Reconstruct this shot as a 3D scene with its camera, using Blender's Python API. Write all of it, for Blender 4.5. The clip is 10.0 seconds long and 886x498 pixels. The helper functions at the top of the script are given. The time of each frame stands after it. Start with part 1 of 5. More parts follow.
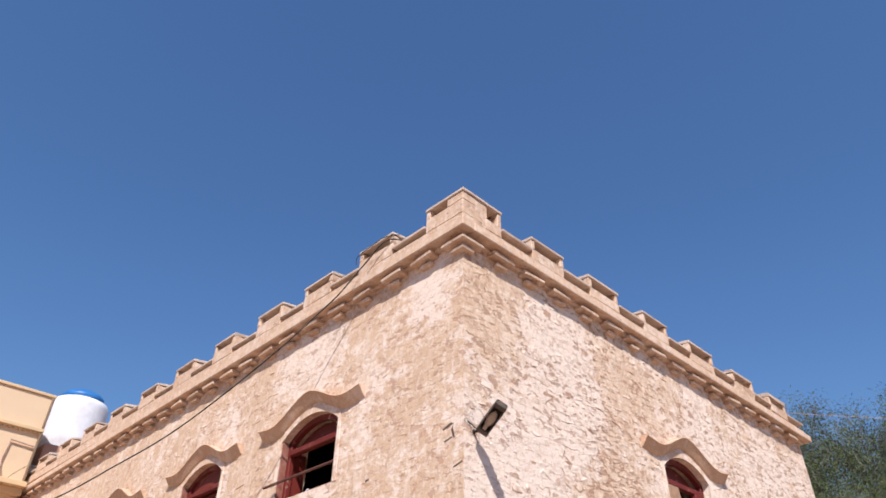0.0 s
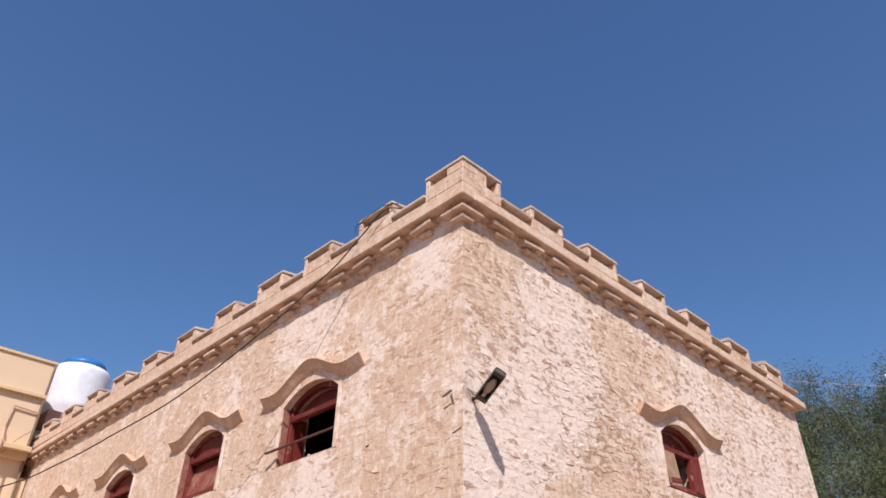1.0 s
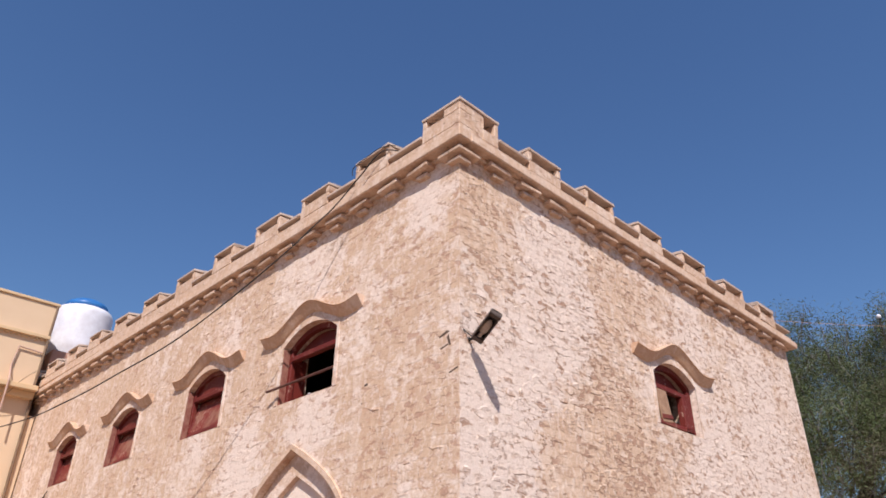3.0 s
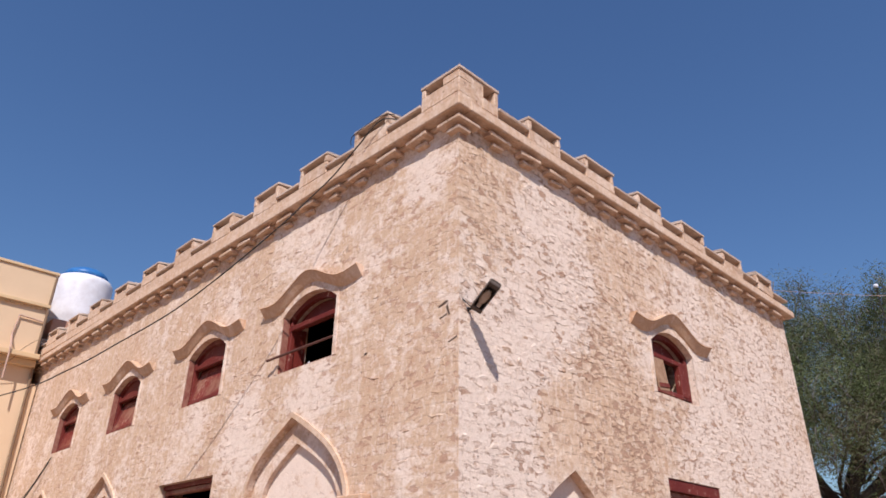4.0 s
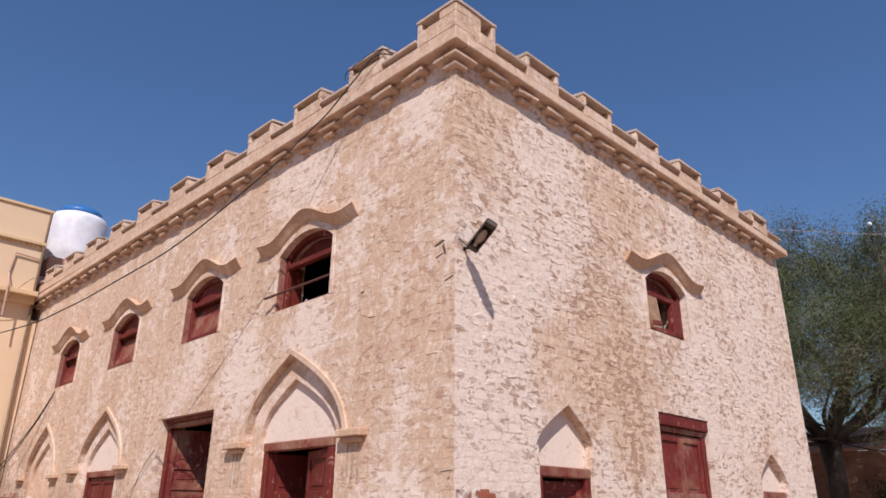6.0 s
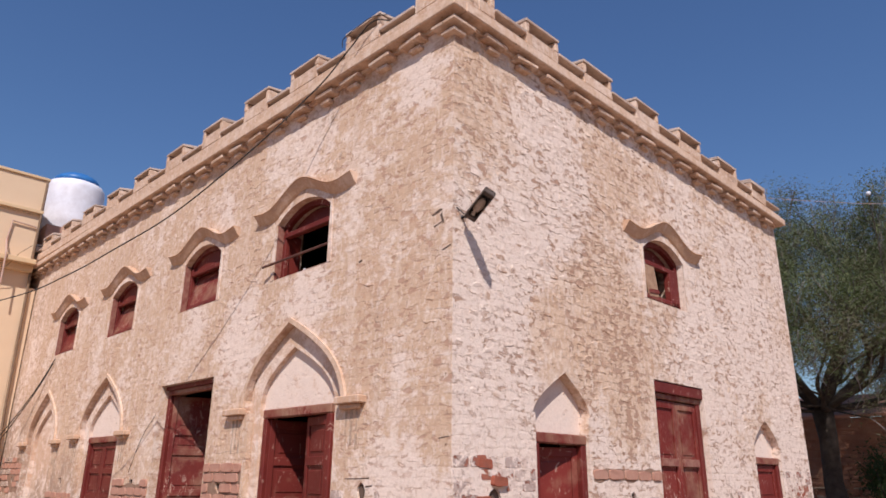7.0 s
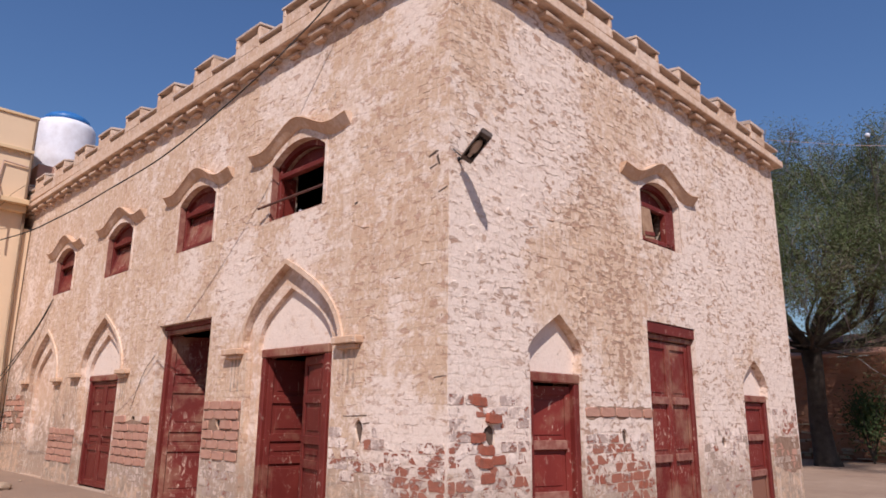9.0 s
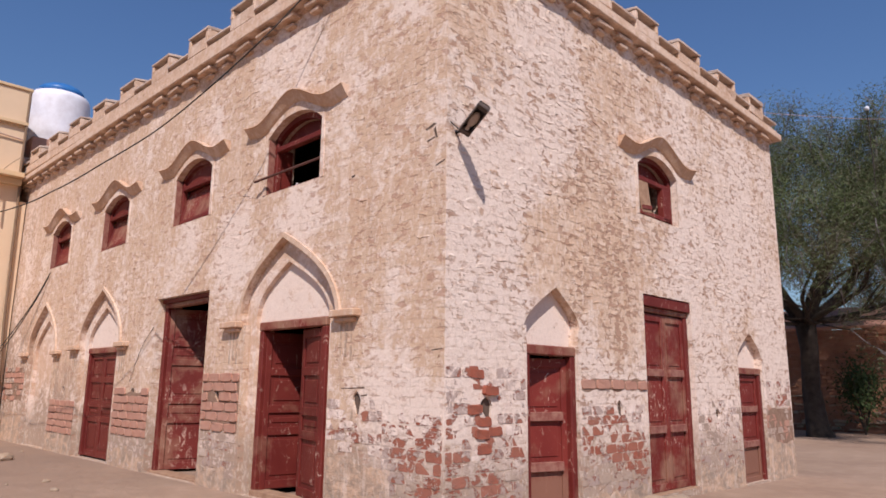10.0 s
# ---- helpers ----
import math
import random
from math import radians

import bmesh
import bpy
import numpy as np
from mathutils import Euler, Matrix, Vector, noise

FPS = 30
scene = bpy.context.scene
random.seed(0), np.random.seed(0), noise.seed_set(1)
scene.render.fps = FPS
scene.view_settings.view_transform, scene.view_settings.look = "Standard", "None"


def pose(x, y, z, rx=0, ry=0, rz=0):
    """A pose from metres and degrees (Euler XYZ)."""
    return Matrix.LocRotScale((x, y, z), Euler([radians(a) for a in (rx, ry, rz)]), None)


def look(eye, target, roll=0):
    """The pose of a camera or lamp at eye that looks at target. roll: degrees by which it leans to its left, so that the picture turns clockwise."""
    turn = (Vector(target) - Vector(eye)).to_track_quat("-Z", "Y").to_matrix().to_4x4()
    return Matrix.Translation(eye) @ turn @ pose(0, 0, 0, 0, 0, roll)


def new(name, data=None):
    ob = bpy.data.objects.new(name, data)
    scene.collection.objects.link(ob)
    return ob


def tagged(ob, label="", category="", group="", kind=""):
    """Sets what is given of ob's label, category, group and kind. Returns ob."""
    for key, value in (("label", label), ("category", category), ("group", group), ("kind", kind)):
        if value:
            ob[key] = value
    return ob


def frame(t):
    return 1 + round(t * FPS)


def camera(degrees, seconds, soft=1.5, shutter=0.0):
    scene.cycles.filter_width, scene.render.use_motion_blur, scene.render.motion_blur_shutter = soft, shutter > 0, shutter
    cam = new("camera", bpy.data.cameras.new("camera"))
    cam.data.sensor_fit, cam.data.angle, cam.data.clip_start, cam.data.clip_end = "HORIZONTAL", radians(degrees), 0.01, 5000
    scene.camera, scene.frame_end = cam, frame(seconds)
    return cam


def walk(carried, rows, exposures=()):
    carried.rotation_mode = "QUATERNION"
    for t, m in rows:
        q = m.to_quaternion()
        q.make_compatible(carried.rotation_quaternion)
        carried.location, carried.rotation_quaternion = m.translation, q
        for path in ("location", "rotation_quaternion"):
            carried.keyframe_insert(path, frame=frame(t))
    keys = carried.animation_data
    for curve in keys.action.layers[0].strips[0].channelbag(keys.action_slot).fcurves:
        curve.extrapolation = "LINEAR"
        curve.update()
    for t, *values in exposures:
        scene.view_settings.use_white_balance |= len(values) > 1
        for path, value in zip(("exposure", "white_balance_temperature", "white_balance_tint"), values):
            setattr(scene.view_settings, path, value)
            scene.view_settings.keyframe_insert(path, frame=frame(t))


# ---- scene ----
cam = camera(65.7, 10.0, soft=1.7)
PATH = [
    (0, (4.958, -5.071, 1.434), (3.791, -3.96, 2.619), 0.9),
    (0.5, (4.958, -5.068, 1.439), (3.774, -3.94, 2.589), 0.9),
    (1, (4.953, -5.074, 1.438), (3.751, -3.924, 2.548), 0.9),
    (1.5, (4.972, -5.064, 1.435), (3.751, -3.9, 2.509), 0.9),
    (2, (4.975, -5.073, 1.44), (3.74, -3.891, 2.477), 0.9),
    (2.5, (4.99, -5.077, 1.43), (3.742, -3.879, 2.433), 0.8),
    (4, (4.981, -5.077, 1.449), (3.693, -3.829, 2.334), 0.7),
    (4.5, (4.987, -5.077, 1.434), (3.686, -3.818, 2.284), 0.7),
    (5, (4.987, -5.083, 1.469), (3.677, -3.806, 2.278), 0.7),
    (5.5, (4.98, -5.088, 1.475), (3.659, -3.793, 2.237), 0.6),
    (7, (4.982, -5.085, 1.481), (3.634, -3.749, 2.112), 0.6),
    (7.5, (4.978, -5.091, 1.486), (3.621, -3.743, 2.071), 0.6),
    (8, (4.98, -5.088, 1.482), (3.617, -3.728, 2.025), 0.6),
    (8.5, (4.98, -5.085, 1.501), (3.612, -3.714, 2.002), 0.6),
    (9, (4.974, -5.083, 1.494), (3.603, -3.704, 1.96), 0.6),
    (9.5, (4.981, -5.09, 1.5), (3.604, -3.703, 1.926), 0.5),
    (10, (4.98, -5.088, 1.496), (3.603, -3.691, 1.886), 0.6),
]
EXPOSURES = [(0.0, 0.38, 6200, 9), (1.0, 0.24, 6250, 11), (2.5, 0.17, 6300, 12), (5.0, 0.04, 6300, 13), (10.0, -0.05, 6330, 16)]
walk(cam, [(t, look(eye, target, roll)) for t, eye, target, roll in PATH], exposures=EXPOSURES)

# ---- world and sun ----
SUN_WAY = Vector((0.47, -0.47, 0.72)).normalized()
world = bpy.data.worlds.new("world")
scene.world = world
world.use_nodes = True
wn, wl = world.node_tree.nodes, world.node_tree.links
sky = wn.new("ShaderNodeTexSky")
sky.sky_type = "NISHITA"
sky.sun_disc = False
sky.sun_elevation = math.asin(SUN_WAY.z)
sky.sun_rotation = math.atan2(SUN_WAY.x, SUN_WAY.y)
sky.altitude, sky.air_density, sky.dust_density, sky.ozone_density = 200, 1.7, 0.1, 8.0
tone = wn.new("ShaderNodeMix")
tone.data_type, tone.blend_type = "RGBA", "MULTIPLY"
tone.inputs[0].default_value, tone.inputs[7].default_value = 1.0, (0.90, 0.97, 1.145, 1)
wl.new(sky.outputs[0], tone.inputs[6])
wl.new(tone.outputs[2], wn["Background"].inputs[0])
wn["Background"].inputs[1].default_value = 0.077
sun = new("sun", bpy.data.lights.new("sun", "SUN"))
sun.data.energy, sun.data.angle, sun.data.color = 5.0, radians(0.6), (1.0, 0.93, 0.85)
sun.matrix_world = look((0, 0, 0), -SUN_WAY)


# ---- materials ----
class Mat:
    """A node material with a few short-cuts."""

    def __init__(self, name, rough=0.85, metal=0.0, spec=0.3):
        self.m = bpy.data.materials.new(name)
        self.m.use_nodes = True
        self.n, self.l = self.m.node_tree.nodes, self.m.node_tree.links
        self.b = self.n["Principled BSDF"]
        self.b.inputs["Roughness"].default_value = rough
        self.b.inputs["Metallic"].default_value = metal
        self.b.inputs["Specular IOR Level"].default_value = spec
        self.pos = self.n.new("ShaderNodeNewGeometry").outputs["Position"]

    def stretched(self, sx, sy, sz):
        n = self.n.new("ShaderNodeMapping")
        n.inputs["Scale"].default_value = (sx, sy, sz)
        self.l.new(self.pos, n.inputs[0])
        return n.outputs[0]

    def noise(self, scale, detail=5, rough=0.6, vec=None, warp=0.0):
        n = self.n.new("ShaderNodeTexNoise")
        n.inputs["Scale"].default_value, n.inputs["Detail"].default_value = scale, detail
        n.inputs["Roughness"].default_value, n.inputs["Distortion"].default_value = rough, warp
        self.l.new(vec or self.pos, n.inputs["Vector"])
        return n.outputs[0]

    def cells(self, scale, vec=None, kind="F1", out="Distance"):
        n = self.n.new("ShaderNodeTexVoronoi")
        n.feature = kind
        n.inputs["Scale"].default_value = scale
        self.l.new(vec or self.pos, n.inputs["Vector"])
        return n.outputs[out]

    def ramp(self, fac, a, b, lo=0.0, hi=1.0):
        n = self.n.new("ShaderNodeMapRange")
        n.inputs[1].default_value, n.inputs[2].default_value = a, b
        n.inputs[3].default_value, n.inputs[4].default_value = lo, hi
        self.l.new(fac, n.inputs[0])
        return n.outputs[0]

    def math(self, op, a, b=0.5):
        n = self.n.new("ShaderNodeMath")
        n.operation = op
        for k, v in enumerate((a, b)):
            if isinstance(v, (int, float)):
                n.inputs[k].default_value = v
            else:
                self.l.new(v, n.inputs[k])
        return n.outputs[0]

    def mix(self, fac, a, b, blend="MIX"):
        n = self.n.new("ShaderNodeMix")
        n.data_type, n.blend_type = "RGBA", blend
        if isinstance(fac, (int, float)):
            n.inputs[0].default_value = fac
        else:
            self.l.new(fac, n.inputs[0])
        for k, v in ((6, a), (7, b)):
            if isinstance(v, tuple):
                n.inputs[k].default_value = (*v, 1)
            else:
                self.l.new(v, n.inputs[k])
        return n.outputs[2]

    def random(self):
        return self.n.new("ShaderNodeObjectInfo").outputs["Random"]

    def island(self):
        return self.n.new("ShaderNodeNewGeometry").outputs["Random Per Island"]

    def color(self, c):
        if isinstance(c, tuple):
            self.b.inputs["Base Color"].default_value = (*c, 1)
        else:
            self.l.new(c, self.b.inputs["Base Color"])
        return self

    def bump(self, height, strength=0.4, dist=0.02):
        n = self.n.new("ShaderNodeBump")
        n.inputs["Strength"].default_value, n.inputs["Distance"].default_value = strength, dist
        self.l.new(height, n.inputs["Height"])
        if self.b.inputs["Normal"].links:
            self.l.new(self.b.inputs["Normal"].links[0].from_socket, n.inputs["Normal"])
        self.l.new(n.outputs[0], self.b.inputs["Normal"])
        return self


CREAM, OCHRE, LIME, BRICK_PINK, GREY = (0.64, 0.44, 0.325), (0.56, 0.35, 0.23), (0.825, 0.68, 0.588), (0.44, 0.25, 0.175), (0.40, 0.30, 0.245)


def plaster(name, lime=0.5, ochre=0.5, flake=0.5, relief=0.5, island=False, blobs=(), base=None, stains=(), courses=0.0, chip_shade=BRICK_PINK, foot=False):
    """Old lime and ochre wash over brick: fine flecks, flakes and painted-in shaded brick edges, faint streaks and
    pits, with whiter areas.
    """
    m = Mat(name, rough=0.93, spec=0.12)
    large = m.noise(0.55, 4, 0.6)
    fleck = m.noise(4.2, 8, 0.72, vec=m.stretched(0.85, 0.85, 1.25), warp=0.5)
    c = m.mix(m.ramp(fleck, 0.40, 0.60), base or CREAM, (0.585, 0.395, 0.275))
    och = m.math("ADD", m.noise(7.0, 7, 0.75, warp=0.3), m.math("MULTIPLY", large, 0.5))
    c = m.mix(m.ramp(och, 0.90 - 0.16 * ochre, 0.98 - 0.16 * ochre, 0, 0.75), c, OCHRE)
    streak = m.noise(1.0, 6, 0.65, vec=m.stretched(4.5, 4.5, 0.5))
    c = m.mix(m.ramp(streak, 0.54, 0.74, 0, 0.30), c, GREY)
    rain = m.math("ADD", m.noise(1.0, 6, 0.66, vec=m.stretched(3.0, 3.0, 0.30)), m.math("MULTIPLY", m.noise(9, 5, 0.7), 0.25))
    c = m.mix(m.ramp(rain, 0.65, 0.76, 0, 0.40), c, (0.80, 0.655, 0.555))
    patch = m.math("ADD", m.math("MULTIPLY", m.noise(0.8, 3, 0.5), 0.55), m.math("MULTIPLY", m.noise(5.0, 8, 0.78, vec=m.stretched(0.85, 0.85, 1.15), warp=0.4), 1.0))
    for x, y, z, r, w in blobs:
        n = m.n.new("ShaderNodeVectorMath")
        n.operation = "DISTANCE"
        n.inputs[1].default_value = (x, y, z)
        m.l.new(m.pos, n.inputs[0])
        patch = m.math("ADD", patch, m.ramp(n.outputs["Value"], 0.0, r, w, 0.0))
    c = m.mix(m.ramp(patch, 0.74, 0.45, 0, 0.5), c, (0.64, 0.43, 0.285))
    for x, y, z, r, w in stains:
        n = m.n.new("ShaderNodeVectorMath")
        n.operation = "DISTANCE"
        n.inputs[1].default_value = (x, y, z)
        m.l.new(m.pos, n.inputs[0])
        damp = m.math("ADD", m.ramp(n.outputs["Value"], 0.2 * r, r, w, 0.0), m.ramp(m.noise(2.5, 7, 0.7, vec=m.stretched(1.5, 1.5, 0.6)), 0.3, 0.7, -0.4, 0.3))
        c = m.mix(m.ramp(damp, 0.20, 0.70, 0, 0.82), c, (0.34, 0.235, 0.175))
    c = m.mix(m.ramp(patch, 0.88 - 0.14 * lime, 0.99 - 0.14 * lime, 0, 0.85), c, LIME)
    if foot:
        sep = m.n.new("ShaderNodeSeparateXYZ")
        m.l.new(m.pos, sep.inputs[0])
        mud = m.math("ADD", sep.outputs[2], m.math("MULTIPLY", m.noise(3.5, 7, 0.7), 1.2))
        c = m.mix(m.ramp(mud, 1.1, 1.7, 0.88, 0.0), c, (0.39, 0.285, 0.215))
    dabs = m.noise(15, 4, 0.62, vec=m.stretched(0.9, 0.9, 1.25), warp=0.5)
    c = m.mix(m.ramp(dabs, 0.54, 0.60, 0, min(0.34 * flake, 0.26)), c, (0.47, 0.315, 0.215))
    daub = m.noise(11, 5, 0.66, vec=m.stretched(1.25, 1.25, 0.75), warp=0.4)
    c = m.mix(m.ramp(daub, 0.53, 0.60, 0, 0.15 + 0.40 * min(flake, 0.8)), c, (0.82, 0.69, 0.585))
    # brown marks: bared brick, and shade painted along the edges of worn bricks
    chip_shade_field = m.noise(9.5, 5, 0.65, vec=m.stretched(0.72, 0.72, 1.35), warp=0.7)
    chip_shade_field = m.math("ADD", chip_shade_field, m.ramp(patch, 0.78, 0.45, 0, 0.045))
    joint = None
    if courses:
        sep, com, bt = m.n.new("ShaderNodeSeparateXYZ"), m.n.new("ShaderNodeCombineXYZ"), m.n.new("ShaderNodeTexBrick")
        m.l.new(m.pos, sep.inputs[0])
        wave = m.math("MULTIPLY", m.noise(2.6, 6, 0.75), 0.11)
        m.l.new(m.math("ADD", m.math("ADD", sep.outputs[0], sep.outputs[1]), wave), com.inputs[0])
        m.l.new(m.math("ADD", sep.outputs[2], wave), com.inputs[1])
        m.l.new(com.outputs[0], bt.inputs["Vector"])
        bt.inputs["Scale"].default_value, bt.inputs["Mortar Size"].default_value, bt.inputs["Mortar Smooth"].default_value = 1.0, 0.017, 0.9
        bt.inputs["Brick Width"].default_value, bt.inputs["Row Height"].default_value = 0.225, 0.102
        bt.inputs["Color1"].default_value, bt.inputs["Color2"].default_value, bt.inputs["Mortar"].default_value = (0, 0, 0, 1), (1, 1, 1, 1), (0.75, 0.75, 0.75, 1)
        showing = m.math("MULTIPLY", m.ramp(m.noise(1.5, 4, 0.6), 0.36, 0.58), m.ramp(m.noise(11, 6, 0.75), 0.46, 0.58))
        joint = m.math("MULTIPLY", bt.outputs["Fac"], showing)
        shade = m.n.new("ShaderNodeRGBToBW")
        m.l.new(bt.outputs["Color"], shade.inputs[0])
        chip_shade_field = m.math("ADD", chip_shade_field, m.ramp(shade.outputs[0], 0.0, 1.0, -0.05, 0.05))
    chip_shade_mask = m.math("MULTIPLY", m.ramp(chip_shade_field, 0.605 - 0.05 * flake, 0.64 - 0.05 * flake), m.ramp(m.noise(1.3, 4), 0.36, 0.52))
    chip_shade_mask = m.math("MULTIPLY", chip_shade_mask, m.ramp(patch, 0.92, 1.12, 1.0, 0.2))
    c = m.mix(m.math("MULTIPLY", chip_shade_mask, min(0.9 * flake, 0.9)), c, chip_shade)
    pits = m.ramp(m.cells(6.5), 0.06, 0.10, 0.8, 0.0)
    c = m.mix(m.math("MULTIPLY", pits, m.ramp(m.noise(2.2, 2), 0.48, 0.56)), c, (0.20, 0.125, 0.08))
    if island:
        ragged = m.ramp(m.noise(9.0, 6, 0.7, warp=0.4), 0.42, 0.56)
        c = m.mix(m.math("MULTIPLY", m.ramp(m.island(), 0.62, 0.9, 0.0, 0.75), ragged), c, (0.47, 0.29, 0.195))
    c = m.mix(m.ramp(m.noise(38, 4), 0.35, 0.7, 0.0, 0.16), c, (0.30, 0.21, 0.16))
    height = m.math("ADD", m.noise(6, 7, 0.7), m.math("MULTIPLY", m.noise(28, 5, 0.7), 0.35))
    if courses:
        c = m.mix(m.math("MULTIPLY", joint, 1.5 * courses), c, (0.36, 0.225, 0.155))
    m.color(c)
    m.bump(m.math("SUBTRACT", height, m.math("MULTIPLY", chip_shade_mask, 0.35)), 0.5 + 0.4 * relief, 0.013 + 0.016 * relief)
    if joint:
        m.bump(m.math("SUBTRACT", 1.0, joint), 1.6 * courses, 0.02)
    return m


mat_wall_south = plaster("lime_washed_plaster", 0.70, 0.55, 0.75, 0.25, True, foot=True, base=(0.65, 0.465, 0.328), courses=0.17, stains=[(-16.3, 0, 0.6, 3.8, 1.2), (-13.4, 0, 0.0, 2.4, 1.0), (-11.6, 0, 0.1, 2.4, 1.0), (-7.9, 0, 0.0, 1.8, 1.0), (-4.6, 0, 0.0, 1.5, 0.9), (-1.5, 0, 0.0, 1.3, 0.9), (-2.55, 0, 6.5, 0.45, 0.6), (-15.6, 0, 5.6, 1.5, 0.4)], blobs=[(-2.9, 0, 3.85, 0.8, 0.25), (-6.0, 0, 3.9, 0.8, 0.2), (-0.6, 0, 1.0, 1.05, 0.42), (-3.2, 0, 6.2, 1.1, 0.2), (-0.6, 0, 6.4, 0.7, 0.2), (-4.6, 0, 3.4, 0.9, 0.2)]).m
# here the brown marks mostly paint the shaded lower and side brick edges
mat_wall_east = plaster("lime_washed_brick", 1.12, 0.45, 1.0, 0.6, True, foot=True, base=(0.77, 0.59, 0.455), chip_shade=(0.43, 0.26, 0.18), courses=0.2, stains=[(0, 9.6, 0.4, 1.7, 1.0), (0, 6.6, 0.0, 1.1, 0.7), (0, 3.4, -0.1, 0.9, 0.6), (0, 0.6, -0.1, 0.7, 0.6)],
                        blobs=[(0, 0.4, 2.7, 1.5, 0.34), (0, 0.9, 3.9, 1.0, 0.30), (0, 1.0, 1.3, 1.4, 0.42), (0, 3.3, 1.0, 1.1, 0.3), (0, 6.5, 1.2, 1.5, 0.25), (0, 9.3, 2.0, 1.4, 0.25), (0, 2.2, 5.6, 1.4, 0.2), (0, 1.5, 4.3, 0.8, 0.30), (0, 2.0, 3.4, 1.2, -0.30), (0, 3.3, 3.3, 1.3, -0.34), (0, 3.6, 2.2, 0.8, -0.3), (0, 0.25, 6.0, 0.9, -0.2), (0, 3.3, 5.9, 1.2, -0.15), (0, 6.5, 3.6, 1.8, 0.16), (0, 8.4, 4.6, 2.2, 0.14)]).m
mat_trim = plaster("cream_washed_moulding", 0.0, 0.4, 0.2, 0.1, base=(0.70, 0.51, 0.38)).m
mat_surround = plaster("pale_washed_surround", 1.0, 0.15, 0.35, 0.1, foot=True).m
mat_parapet = plaster("weathered_parapet_plaster", -0.5, 0.8, 0.6, 0.5, base=(0.66, 0.48, 0.36)).m
mat_hood = plaster("ochre_washed_hood", -1.5, 1.5, 0.1, 0.1, base=(0.63, 0.42, 0.28)).m
mat_white = plaster("white_lime_wash", 2.2, -0.5, 0.25, 0.1).m
mat_blind = plaster("stained_lime_wash", 0.9, 0.1, 0.3, 0.2, foot=True, stains=[(-13.47, 0.2, 0.0, 2.0, 1.2)]).m


def make_simple(name, a, b, scale, rough=0.8, metal=0.0, bump=0.3, dist=0.01, spec=0.3, rnd=0.0):
    m = Mat(name, rough, metal, spec)
    c = m.mix(m.ramp(m.noise(scale, 6, 0.65), 0.35, 0.65), a, b)
    if rnd:
        c = m.mix(m.math("MULTIPLY", m.random(), rnd), c, b)
    m.color(c)
    if bump:
        m.bump(m.noise(scale * 5, 5, 0.7), bump, dist)
    return m.m


def red_paint(name, bare=0.0, low=False, deep=1.0):
    m = Mat(name, 0.62, spec=0.35)
    c = m.mix(m.ramp(m.noise(1.6, 4), 0.35, 0.65), tuple(v * deep for v in (0.145, 0.014, 0.010)), tuple(v * deep for v in (0.195, 0.026, 0.018)))
    wear = m.noise(9, 8, 0.75, vec=m.stretched(1.5, 1.5, 0.8), warp=0.8)
    c = m.mix(m.math("MULTIPLY", m.ramp(wear, 0.60 - 0.05 * bare, 0.625 - 0.05 * bare, 0, 0.85), m.ramp(m.noise(1.6, 3), 0.42, 0.6, 0.1, 1.0)), c, (0.50, 0.33, 0.26))
    c = m.mix(m.ramp(m.noise(2.0, 5), 0.60 - 0.16 * bare, 0.74 - 0.1 * bare, 0, 0.5 + 0.35 * bare), c, (0.30, 0.155, 0.10))
    if low:
        sep = m.n.new("ShaderNodeSeparateXYZ")
        m.l.new(m.pos, sep.inputs[0])
        worn = m.math("ADD", sep.outputs[2], m.math("MULTIPLY", m.noise(4, 6, 0.7, vec=m.stretched(3, 3, 0.6)), 0.5))
        c = m.mix(m.ramp(worn, 0.62, 0.85, 0.85, 0.0), c, (0.24, 0.115, 0.075))
    m.color(c)
    m.bump(m.noise(9, 6, 0.7, vec=m.stretched(4, 4, 0.4)), 0.35, 0.01)
    return m.m


mat_red = red_paint("worn_red_oxide_paint", 0.1, deep=0.8)
mat_red_bare = red_paint("red_paint_peeling_to_wood", 0.75)
mat_red_low = red_paint("red_paint_worn_off_low_down", 0.15, True)
mat_red_scuffed = red_paint("scuffed_red_paint", 0.85, deep=0.85)
mat_red_head = red_paint("red_paint_with_lime_splashes", 1.1)
mat_ledge = make_simple("worn_ledge_wood", (0.20, 0.055, 0.042), (0.31, 0.15, 0.11), 9, 0.8, bump=0.4)


def patchy_brick(name, a, b, coat, amount):
    """Brick whose coat of wash has come off in ragged patches."""
    m = Mat(name, 0.93, spec=0.15)
    c = m.mix(m.ramp(m.noise(7, 6, 0.65), 0.35, 0.65), a, b)
    c = m.mix(m.math("MULTIPLY", m.random(), 0.5), c, b)
    cover = m.noise(6.5, 7, 0.72, vec=m.stretched(1, 1, 1.2))
    mask = m.ramp(cover, 0.66 - 0.3 * amount, 0.69 - 0.3 * amount)
    c = m.mix(m.math("MULTIPLY", mask, 0.93), c, m.mix(m.ramp(m.noise(11, 4), 0.4, 0.6), coat, (0.62, 0.48, 0.40)))
    m.color(c)
    m.bump(m.math("ADD", m.noise(30, 5, 0.7), m.math("MULTIPLY", mask, 0.5)), 0.7, 0.015)
    return m.m


